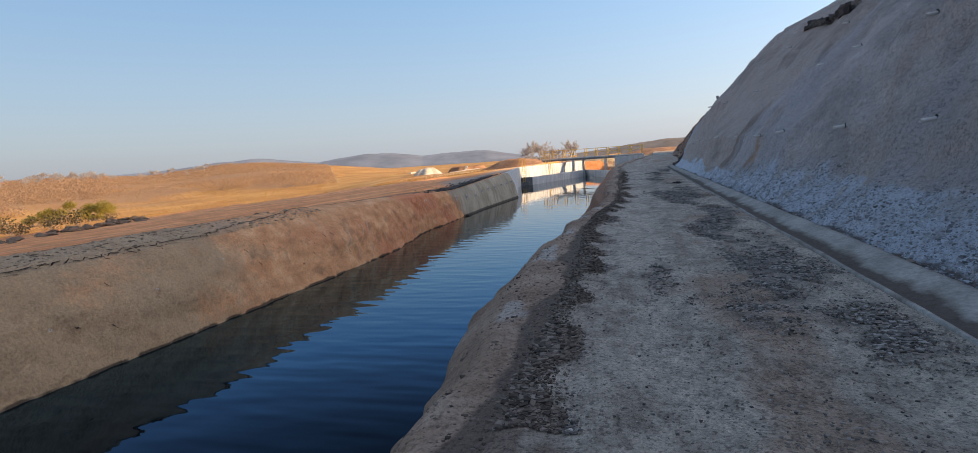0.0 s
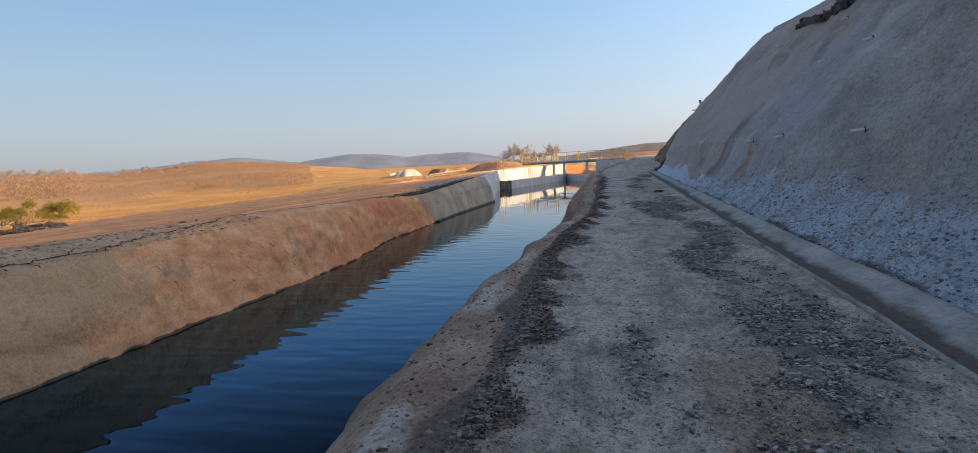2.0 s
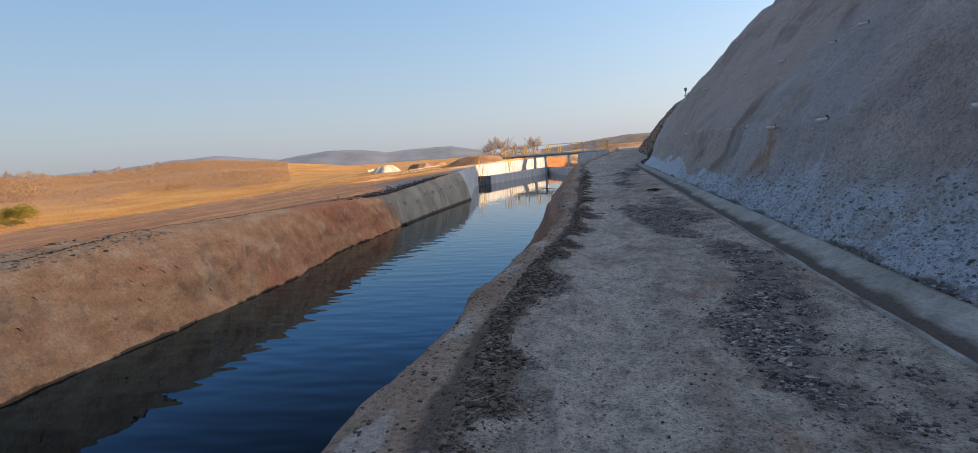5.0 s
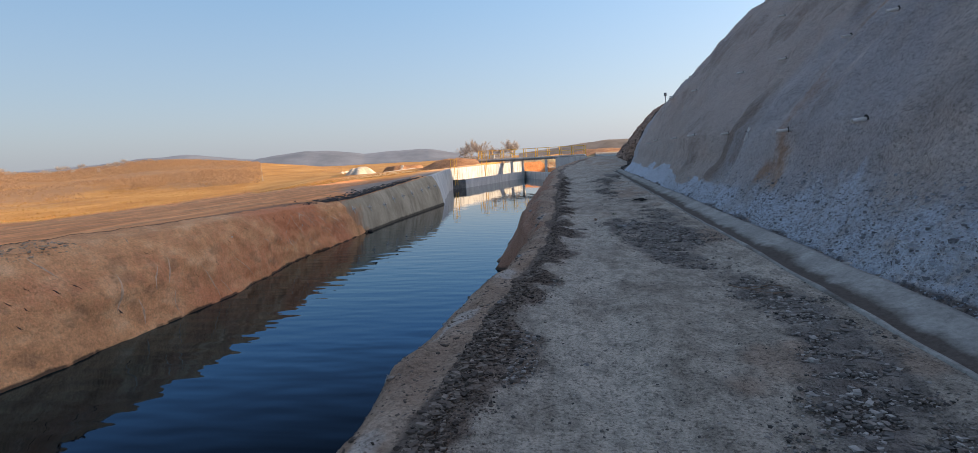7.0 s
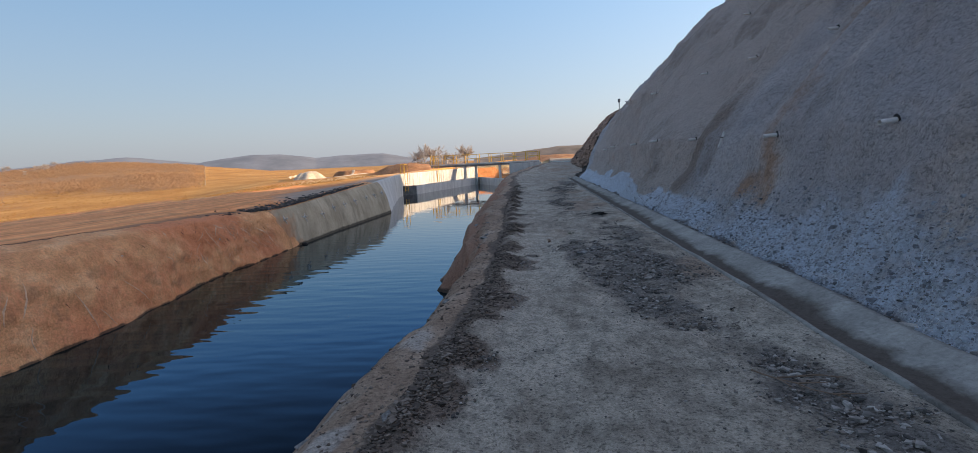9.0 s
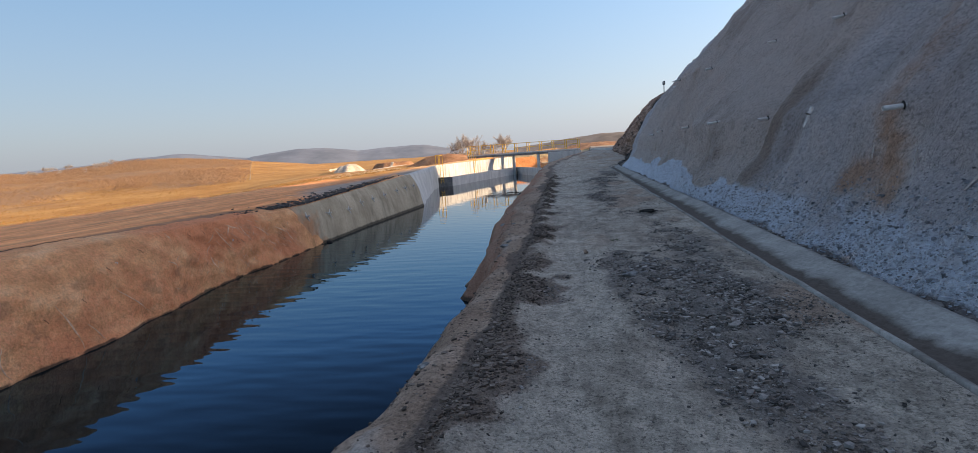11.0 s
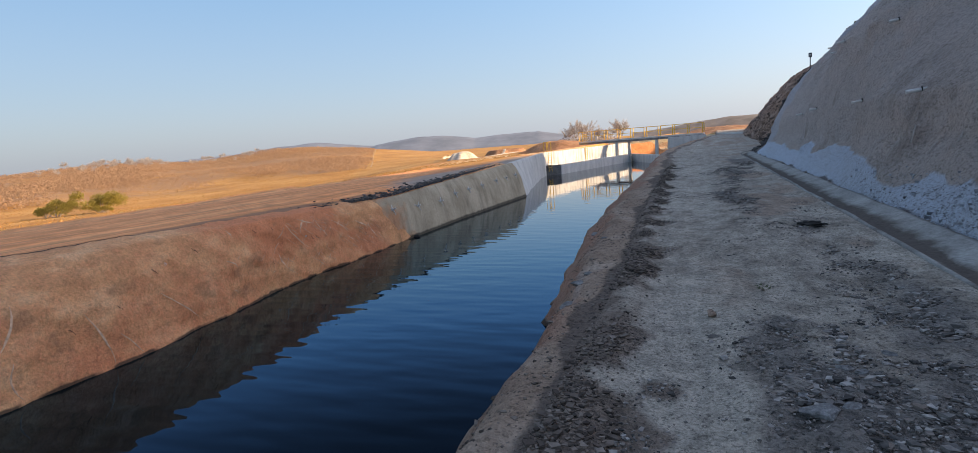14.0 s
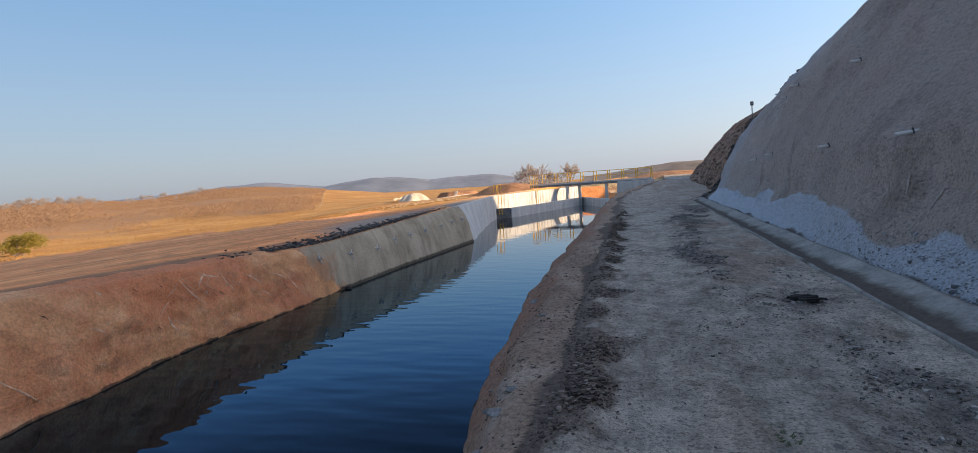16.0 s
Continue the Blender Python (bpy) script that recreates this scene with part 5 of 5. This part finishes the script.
# rebound rubble heaped along the foot of the sprayed slope
N = 60000
fy = 4 + 42 * rng.uniform(0, 1, N) ** 1.5
fx, fy, fz = within(WXA, WYA, WZA, np.searchsorted(WYA[:, 0], fy), (rng.beta(1.1, 1.9, N) * 26).astype(int), rng.uniform(0, 1, N), rng.uniform(0, 1, N))
keep = (rng.uniform(0, 1, N) < ease(np.interp(fy, [12, 16, 21, 26], [0.75, 1.2, 1.1, 0.65]) + 0.3 * fbm(fy, fz, 0.9, 3, 46) - fz, -0.1, 0.3) * ease(28 - fy, -5, 3)) & (fx > 3.12)
fx, fy, fz = fx[keep], fy[keep], fz[keep]
stones("rubble", fx + rng.uniform(-0.01, 0.02, len(fx)), fy, fz - 0.004, np.clip(rng.lognormal(-4.85, 0.55, len(fx)), 0.004, 0.04), M_REBOUND, "pale blue-grey cement rubble heaped along the foot of the slope", 14, flat=0.75)

# the rocky rim of the cut, and crumbs on the cracked crest of the left bank
N = 420
fy = rng.uniform(28.6, 33.6, N)
ii = np.searchsorted(WYA[:, 0], fy)
jj = 139 - (rng.uniform(0, 1, N) ** 2 * 6).astype(int)
stones("rubble", WXA[ii, jj] + 0.02, fy, WZA[ii, jj] + rng.uniform(0, 0.12, N), np.clip(rng.lognormal(-2.5, 0.45, N), 0.04, 0.2), M_DARKSTONE, "dark broken rock along the top edge of the cut", 11, flat=0.8)
N = 2600
iy = np.searchsorted(LY[:, 0], rng.uniform(4, 22, N))
ij = rng.randint(44, 56, N)
stones("gravel", LX[iy, ij], LY[iy, ij] + rng.uniform(-0.04, 0.04, N), LZ[iy, ij] - 0.004, np.clip(rng.lognormal(-4.0, 0.6, N), 0.008, 0.07), M_CRUST, "grey crumbs of broken cement on the crest of the bank", 12, flat=0.45)

def rock(at, size, seed, material, label, flat=0.42):
    V, F = broken(seed + 100)
    V = V * (size, size * 0.75, size * flat)
    ob = new("stone", mesh_from("stone", V.tolist(), F.tolist(), material, False))
    ob.matrix_basis = pose(at[0], at[1], at[2] + size * flat * 0.45, 0, 0, seed * 47 % 360)
    return tagged(ob, label, "stone", "loose stones on the road")

ROCKS = [(0.7, 20.76, 0.17, 1), (0.87, 20.84, 0.12, 1), (0.66, 20.95, 0.09, 1), (0.84, 21.1, 0.07, 1), (0.96, 21.45, 0.1, 1), (1.39, 18.92, 0.12, 0), (1.24, 18.82, 0.11, 0), (-0.69, 18.72, 0.07, 0), (0.21, 22.07, 0.08, 2), (1.35, 19.34, 0.07, 0), (0.26, 21.64, 0.06, 2),
         (1.28, 21.8, 0.09, 1), (1.03, 21.39, 0.09, 1), (0.19, 21.97, 0.05, 2), (0.3, 21.24, 0.06, 0), (0.87, 21.26, 0.06, 1), (0.2, 22.61, 0.05, 0), (1.73, 9.47, 0.07, 1), (1.53, 8.05, 0.08, 1),
         (1.09, 10.87, 0.05, 0), (1.76, 9.2, 0.05, 0), (-0.14, 13.37, 0.07, 1), (0.0, 13.4, 0.06, 1), (-0.8, 14.0, 0.11, 1), (-0.98, 14.35, 0.12, 1), (-1.05, 15.0, 0.12, 1), (2.05, 17.81, 0.05, 0),
         (2.11, 5.01, 0.06, 1), (1.52, 6.84, 0.06, 0), (1.1, 17.6, 0.07, 0), (1.55, 17.3, 0.08, 2), (1.3, 16.9, 0.06, 0), (1.8, 15.2, 0.06, 2), (0.95, 23.4, 0.06, 0), (1.6, 23.0, 0.07, 0), (1.9, 25.3, 0.06, 2),
         (0.5, 5.6, 0.045, 0), (1.7, 6.1, 0.06, 2), (-0.6, 6.4, 0.06, 0), (-0.75, 9.2, 0.07, 2), (-0.85, 12.2, 0.08, 0), (-0.5, 17.0, 0.06, 0), (-0.6, 25.6, 0.06, 1), (-0.85, 26.73, 0.07, 1)]
KIND = ((M_GRAVEL, "grey-brown angular stone lying on the gravel road"), (M_STONE, "pale grey broken stone lying on the gravel road"), (M_GRAVEL, "dark flat stone lying on the gravel road"))
for i, (x, y, s, k) in enumerate(ROCKS):
    z = float(road_base(np.array([x]), np.array([y]))[0])
    rock((x, y, z - 0.01), s * 0.68, i, KIND[k][0], KIND[k][1])
for i, (y, j, s) in enumerate([(28.9, 32, 0.13), (23.7, 38, 0.12), (23.3, 37, 0.14), (22.8, 39, 0.1), (24.2, 40, 0.1), (26.7, 40, 0.09), (15.2, 36, 0.1), (13.2, 37, 0.09), (18.2, 38, 0.09)]):
    r = int(np.argmin(np.abs(RY - y)))
    rock((QX[r, j], QY[r, j], QZ[r, j] - 0.03), s, 60 + i, M_STONE, "pale stone lodged in the canal bank", 0.4)

M_OCHRE = earth("ochre_stone", (0.22, 0.15, 0.11), (0.3, 0.21, 0.155), (0.38, 0.28, 0.21), 0.08, 0.02, depth=0.006)
M_EARTHBLOCK = earth("broken_earth", (0.13, 0.085, 0.06), (0.21, 0.145, 0.1), (0.3, 0.215, 0.155), 0.15, 0.03, depth=0.012)
rock((0.2, 22.57, -0.02), 0.065, 90, M_OCHRE, "ochre-brown angular stone lying on the gravel road", 0.6)
rock((-13.3, 42.2, WATER - 0.05), 0.22, 91, M_DARKSTONE, "dark stone at the foot of the lining in the water", 0.8)

def twig(at, rz, length, seed):
    rng = random.Random(seed)
    bm = bmesh.new()
    p = Vector((0, 0, 0.02))
    for i in range(6):
        q = p + Vector((length / 6, rng.uniform(-0.03, 0.03), rng.uniform(-0.006, 0.012)))
        q.z = max(q.z, 0.012)
        rod(bm, p, q, 0.007 - i * 0.0008, 5, 0.006 - i * 0.0008)
        if i in (1, 2, 4):
            s = rng.choice((-1, 1))
            rod(bm, q, q + Vector((length * 0.22, s * length * 0.16, 0.03)), 0.006, 5, 0.002)
        p = q
    me = bpy.data.meshes.new("twig")
    bm.to_mesh(me)
    bm.free()
    me.materials.append(M_TWIG_FRESH)
    ob = new("twig", me)
    ob.matrix_basis = pose(*at, 0, 0, rz)
    return tagged(ob, "thin reddish dry twig lying on the rubble", "twig")

M_TWIG_FRESH = plain("reddish_twig", (0.2, 0.13, 0.09), 0.8)
twig((1.5, 15.75, -0.01), -55, 0.7, 3)
twig((1.62, 15.6, -0.01), -20, 0.4, 5)

M_WEED = plain("weed_leaf", (0.07, 0.085, 0.035), 0.8, size=0.03)

def sprig(at, label):
    rng = random.Random(4)
    root = empty("weed", at)
    stem, leaf = bmesh.new(), bmesh.new()
    for i in range(7):
        a = i * 0.9
        tip = Vector((math.cos(a) * 0.08, math.sin(a) * 0.08, rng.uniform(0.03, 0.08)))
        rod(stem, (0, 0, 0), tip, 0.003, 4, 0.001)
        for k in range(3):
            c0 = tip * rng.uniform(0.5, 1.0)
            u = Vector((rng.gauss(0, 1), rng.gauss(0, 1), 0.3)).normalized() * 0.022
            v = Vector((-u.y, u.x, 0.01)) * 0.5
            leaf.faces.new([leaf.verts.new(c0 + u), leaf.verts.new(c0 + v), leaf.verts.new(c0 - u), leaf.verts.new(c0 - v)])
    part("stem", stem, M_BARK, root)
    part("leaves", leaf, M_WEED, root, "small dusty green leaves")
    return tagged(root, label, "weed")

sprig((0.69, 23.39, -0.02), "small green weed growing through the gravel road")
r = int(np.argmin(np.abs(RY - 7.95)))
j = int(np.argmin(np.abs(QZ[r] + 0.6)))
sprig((QX[r, j] + 0.02, QY[r, j], QZ[r, j]), "small green weed rooted in the canal bank")

rng = random.Random(77)
for i in range(58):
    f = rng.random()
    x, y = -21.2 - 2.0 * f + rng.gauss(0, 0.3), 12.2 + 9.6 * f + rng.gauss(0, 0.35)
    rock((x, y, float(ground_at(x, y)) - 0.04), rng.uniform(0.1, 0.42), 200 + i, M_EARTHBLOCK, "brown block of broken earth at the edge of the terrace", rng.uniform(0.35, 0.6))

# branches floating on the water
def drift(at, rz, length, seed):
    rng = random.Random(seed)
    root = empty("floating_branch", at, rz)
    bm = bmesh.new()
    p = Vector((0, 0, 0))
    for i in range(7):
        q = p + Vector((length / 7, rng.uniform(-0.08, 0.08), rng.uniform(-0.01, 0.02)))
        rod(bm, p, q, 0.03 - i * 0.003, 5, 0.027 - i * 0.003)
        p = q
    part("stem", bm, M_DRIFT, root)
    for i in range(6):
        b = Vector((length * rng.uniform(0.2, 0.95), rng.uniform(-0.05, 0.05), 0.01))
        part("twig", rod(bmesh.new(), b, b + Vector((rng.uniform(0.1, 0.35), rng.choice((-1, 1)) * rng.uniform(0.15, 0.4), rng.uniform(0.02, 0.16))), 0.014, 5, 0.005), M_DRIFT, root)
    return tagged(root, "dark bare branch drifting on the calm canal water", "branch", "drifting branches")

M_DRIFT = plain("wet_branch", (0.05, 0.042, 0.036), 0.7)
for i, (x, y, a, l) in enumerate([(-6.9, 70.3, -20, 1.9), (-5.5, 68.6, 12, 1.5), (-4.3, 68.9, -8, 1.3), (-3.6, 67.6, 25, 0.9)]):
    drift((x, y, WATER), a, l, 40 + i)

# the dark clod on the road
V, F = ico(300, 3)
V = V * (1 + 0.75 * np.array([noise.noise(Vector(v) * 2.2) + 0.5 * noise.noise(Vector(v) * 6) for v in V])[:, None]) * (0.19, 0.1, 0.055)
ob = new("clod", mesh_from("clod", V.tolist(), F.tolist(), plain("dark_clod", (0.025, 0.022, 0.02), 1.0), False))
ob.matrix_basis = pose(1.74, 27.2, float(road_base(np.array([1.74]), np.array([27.2]))[0]) + 0.03, 0, 0, -12)
tagged(ob, "flattened dark clod of earth lying on the road", "clod")

# ---- signal lamp posts on the ridge ----
def lamp_post(at, h):
    root = empty("lamp_post", at)
    part("post", rod(bmesh.new(), (0, 0, -0.3), (0, 0, h), 0.05, 6), M_STEEL, root)
    head = part("head", box(bmesh.new(), (-0.15, -0.08, h - 0.1), (0.15, 0.08, h + 0.32), 0.03), M_STEEL, root)
    part("lens", rod(bmesh.new(), (0, -0.08, h + 0.12), (0, -0.1, h + 0.12), 0.08, 10), M_PIPE, head, "pale round lens")
    return tagged(root, "small dark lamp post standing on the rock ridge", "lamp post")

# ---- plants ----
def dry_tree(seed, h, spread, twigs=4200):
    """A short forked trunk, limbs out to the lobes of the crown, and a haze of fine bare twigs."""
    rng = random.Random(seed)
    wood, crown = bmesh.new(), bmesh.new()
    fork = Vector((rng.uniform(-0.1, 0.1) * h, rng.uniform(-0.1, 0.1) * h, h * 0.25))
    rod(wood, (0, 0, -0.3), fork, h * 0.028, 6, h * 0.02)
    ends = []
    for i in range(7):
        a = i * 0.9 + rng.uniform(-0.4, 0.4)
        r = spread * h * rng.uniform(0.15, 0.5)
        mid = fork + Vector((math.cos(a) * r * 0.5, math.sin(a) * r * 0.5, h * rng.uniform(0.15, 0.3)))
        rod(wood, fork, mid, h * 0.01, 5, h * 0.006)
        for k in range(4):
            e = mid + Vector((math.cos(a) * r * 0.6 + rng.gauss(0, 0.1) * h, math.sin(a) * r * 0.6 + rng.gauss(0, 0.1) * h, h * rng.uniform(0.05, 0.42)))
            rod(wood, mid, e, h * 0.005, 4, h * 0.002)
            ends.append((mid, e))
    for _ in range(twigs):
        a, e = ends[rng.randrange(len(ends))]
        p = a.lerp(e, rng.uniform(0.3, 1.05))
        d = ((e - a).normalized() * 0.6 + Vector((rng.gauss(0, 0.7), rng.gauss(0, 0.7), rng.gauss(0.3, 0.6)))).normalized()
        s = d.cross(Vector((rng.gauss(0, 1), rng.gauss(0, 1), rng.gauss(0, 1)))).normalized() * h * 0.0019
        q = p + d * h * rng.uniform(0.06, 0.16)
        crown.faces.new([crown.verts.new(p - s), crown.verts.new(p + s), crown.verts.new(q)])
    root = empty("tree")
    part("trunk", wood, M_BARK, root)
    part("crown", crown, M_TWIG, root)
    return tagged(root, "bare dry-season tree with fine grey-brown twigs", "tree", "dry trees")


def leafy(seed, w, h, material, label, count=900):
    rng = random.Random(seed)
    root = empty("shrub")
    wood, crown = bmesh.new(), bmesh.new()
    lobes = []
    for i in range(9):
        a = rng.uniform(0, 6.28)
        c = Vector((math.cos(a) * w * rng.uniform(0, 0.42), math.sin(a) * w * rng.uniform(0, 0.42), h * rng.uniform(0.35, 0.75)))
        lobes.append((c, h * rng.uniform(0.16, 0.3)))
        rod(wood, (0, 0, -0.2), c, h * 0.02, 5, h * 0.006)
    for i in range(count):
        c, r = lobes[i % 9]
        d = Vector((rng.gauss(0, 1), rng.gauss(0, 1), rng.gauss(0, 0.8))).normalized() * r * rng.uniform(0.4, 1.1)
        p = c + Vector((d.x * 1.3, d.y * 1.3, d.z))
        u = Vector((rng.gauss(0, 1), rng.gauss(0, 1), rng.gauss(0, 1))).normalized()
        v = u.cross(Vector((rng.gauss(0, 1), rng.gauss(0, 1), rng.gauss(0, 1)))).normalized()
        s = h * rng.uniform(0.025, 0.06) * (0.6 if count > 2000 else 1.0)
        crown.faces.new([crown.verts.new(p + u * s), crown.verts.new(p + v * s * 0.7), crown.verts.new(p - u * s), crown.verts.new(p - v * s * 0.7)])
    part("stem", wood, M_BARK, root)
    part("crown", crown, material, root)
    return tagged(root, label, "shrub", "green shrubs" if material is M_LEAF else "dry shrubs")


def level(x, y):
    return float(ground_at(x, y))

g1 = leafy(1, 12, 6.5, M_LEAF, "round yellow-green shrub standing in dry grass", 4800)
for i, (x, y, s) in enumerate([(-132, 107, 0.85), (-140, 102, 0.8), (-147, 104, 0.55), (-127, 105, 0.4)]):
    m = pose(x, y, level(x, y) - 0.2, 0, 0, i * 70)
    if i == 0:
        g1.matrix_basis = m
    else:
        copy_thing(g1, m @ Matrix.Scale(s, 4)).scale = (s, s, s)
d1 = leafy(5, 1.6, 0.8, M_BRUSH, "low dry shrub on the edge of the dirt terrace", 420)
for i, (x, y, s) in enumerate([(-22.4, 13.5, 1.0), (-22.8, 15.4, 0.8), (-23.4, 17.2, 1.0), (-23.6, 18.6, 1.2), (-23.9, 20.2, 0.7), (-23.2, 12.2, 0.9), (-24.0, 16.2, 1.1)]):
    m = pose(x, y, level(x, y) - 0.05, 0, 0, i * 110)
    if i == 0:
        d1.matrix_basis = m
    else:
        copy_thing(d1, m).scale = (s, s, s)
trees = [dry_tree(11, 6.0, 0.75), dry_tree(17, 5.4, 0.85), dry_tree(23, 6.2, 0.6)]
SPOTS = [(-12.4, 162, 0.85), (-11.9, 168, 1.05), (-11.4, 165, 1.2), (-10.9, 160, 1.1), (-10.4, 170, 0.8), (-9.5, 166, 0.75), (-9.0, 172, 0.8), (-8.2, 168, 0.85), (-7.5, 165, 1.1), (-7.1, 170, 1.0)]
for i, (a, d, s) in enumerate(SPOTS):
    x, y = polar(a, d, 20)
    m = pose(x, y, 0.0, 0, 0, i * 77)
    if i < 3:
        trees[i].matrix_basis = m
        trees[i].scale = (s, s, s)
    else:
        copy_thing(trees[i % 3], m).scale = (s, s, s)
rng = random.Random(31)
for i in range(70):
    a = rng.choice([rng.uniform(-64, -42), rng.uniform(-58, -46), rng.uniform(-56, -50)])
    d = rng.uniform(440, 590)
    x, y = polar(a, d, 10)
    s = rng.uniform(0.5, 1.25)
    copy_thing(trees[i % 3], pose(x, y, level(x, y) - 0.3, 0, 0, i * 53)).scale = (s, s, s)


def tufts(name, xs, ys, heights, material, label, category, blades=6, seed=0, spread=0.5):
    """Many low dry plants in one mesh: splayed blades round each spot."""
    rng = np.random.RandomState(seed)
    n = len(xs)
    zs = ground_at(xs, ys)
    a = rng.uniform(0, 6.283, (n, blades))
    tilt = rng.uniform(0.15, 1.0, (n, blades)) * spread
    h = heights[:, None] * rng.uniform(0.6, 1.1, (n, blades))
    base = np.stack([xs[:, None] + np.cos(a) * h * 0.18, ys[:, None] + np.sin(a) * h * 0.18, np.broadcast_to(zs[:, None] - 0.05, a.shape)], -1)
    w = h * 0.22
    side = np.stack([-np.sin(a + 0.6) * w, np.cos(a + 0.6) * w, a * 0], -1)
    mid = base + np.stack([np.cos(a) * h * tilt, np.sin(a) * h * tilt, h], -1)
    v = np.stack([base - side * 0.5, base + side * 0.5, mid + side * 0.7, mid - side * 0.7], 2).reshape(-1, 3)
    f = np.arange(len(v)).reshape(-1, 4)
    ob = new(name, mesh_from(name, v.tolist(), f.tolist(), material, False))
    return tagged(ob, label, category, kind="stuff")

def thicket(name, xs, ys, widths, heights, material, label, cards=13, seed=0):
    """Leafless bushes, each a loose clump of small twiggy flakes."""
    rng = np.random.RandomState(seed)
    n = len(xs)
    zs = ground_at(xs, ys)
    way = rng.normal(0, 1, (n, cards, 3))
    way /= np.linalg.norm(way, axis=2, keepdims=True)
    way = way * rng.uniform(0.35, 1.0, (n, cards, 1))
    c = np.stack([xs[:, None] + way[..., 0] * widths[:, None] * 0.5, ys[:, None] + way[..., 1] * widths[:, None] * 0.5, zs[:, None] + heights[:, None] * (0.48 + 0.5 * way[..., 2])], -1)
    u = rng.normal(0, 1, (n, cards, 3))
    w = np.cross(u, rng.normal(0, 1, (n, cards, 3)))
    size = heights[:, None, None] * rng.uniform(0.06, 0.14, (n, cards, 1))
    u = u / np.linalg.norm(u, axis=2, keepdims=True) * size
    w = w / np.linalg.norm(w, axis=2, keepdims=True) * size * 0.7
    v = np.stack([c + u, c + w, c - u, c - w], 2).reshape(-1, 3)
    ob = new(name, mesh_from(name, v.tolist(), np.arange(len(v)).reshape(-1, 4).tolist(), material, False))
    return tagged(ob, label, "scrub", kind="stuff")


rng = np.random.RandomState(41)
a, d = rng.uniform(-68, -31.6, 30000), 215 + 400 * rng.uniform(0, 1, 30000)
patch = fbm(a * 5, d, 34, 3, 97)
keep = rng.uniform(0, 1, len(a)) < 0.55 * ease(d + 80 * patch, 225, 400)
a, d, patch = a[keep], d[keep], np.clip(0.8 + 0.35 * patch[keep], 0.4, 1.3)
high = rng.uniform(1.2, 3.2, len(a)) * patch
thicket("scrub", d * np.sin(np.radians(a)), 10 + d * np.cos(np.radians(a)), high * rng.uniform(1.3, 2.0, len(a)), high, M_SCRUB, "dense leafless grey-brown scrub covering the hill", 24, 1)
a, d = rng.uniform(-31.2, -24, 1500), rng.uniform(280, 560, 1500)
high = rng.uniform(0.4, 1.0, 1500)
thicket("scrub", d * np.sin(np.radians(a)), 10 + d * np.cos(np.radians(a)), high * 1.8, high, M_SCRUB, "scattered low dry scrub on the open slope", 9, 2)
x = -24.8 - 95 * rng.uniform(0, 1, 14000) ** 1.7
y = rng.uniform(5, 120, 14000)
tufts("grass", x, y, rng.uniform(0.06, 0.2, 14000), M_GRASS, "dry golden grass beyond the dirt terrace", "grass", 5, 3, 0.8)
a, d = rng.uniform(-66, -33, 9000), rng.uniform(110, 330, 9000)
tufts("grass", d * np.sin(np.radians(a)), 10 + d * np.cos(np.radians(a)), rng.uniform(0.12, 0.34, 9000), M_GRASS, "tall dry golden grass in the valley", "grass", 5, 4, 0.8)
a, d = rng.uniform(-14, -4, 500), rng.uniform(160, 190, 500)
high = rng.uniform(1.0, 2.6, 500)
thicket("scrub", d * np.sin(np.radians(a)), 20 + d * np.cos(np.radians(a)), high * 1.5, high, M_TWIG, "dry brush along the red ridge", 26, 5)

a, d = rng.uniform(-14, 6, 420), rng.uniform(127, 168, 420)
high = rng.uniform(0.35, 1.0, 420)
thicket("scrub", a, d, high * 1.7, high, M_SCRUB, "low dry brush on the open land past the footbridge", 12, 6)
for x, y, top in ((10.77, 82.5, 8.25), (12.1, 101.9, 7.65)):
    i = int(np.searchsorted(WYA[:, 0], y))
    z = float(np.interp(x, WXA[i], WZA[i]))
    lamp_post((x, y, z), max(top - z - 0.3, 0.15))
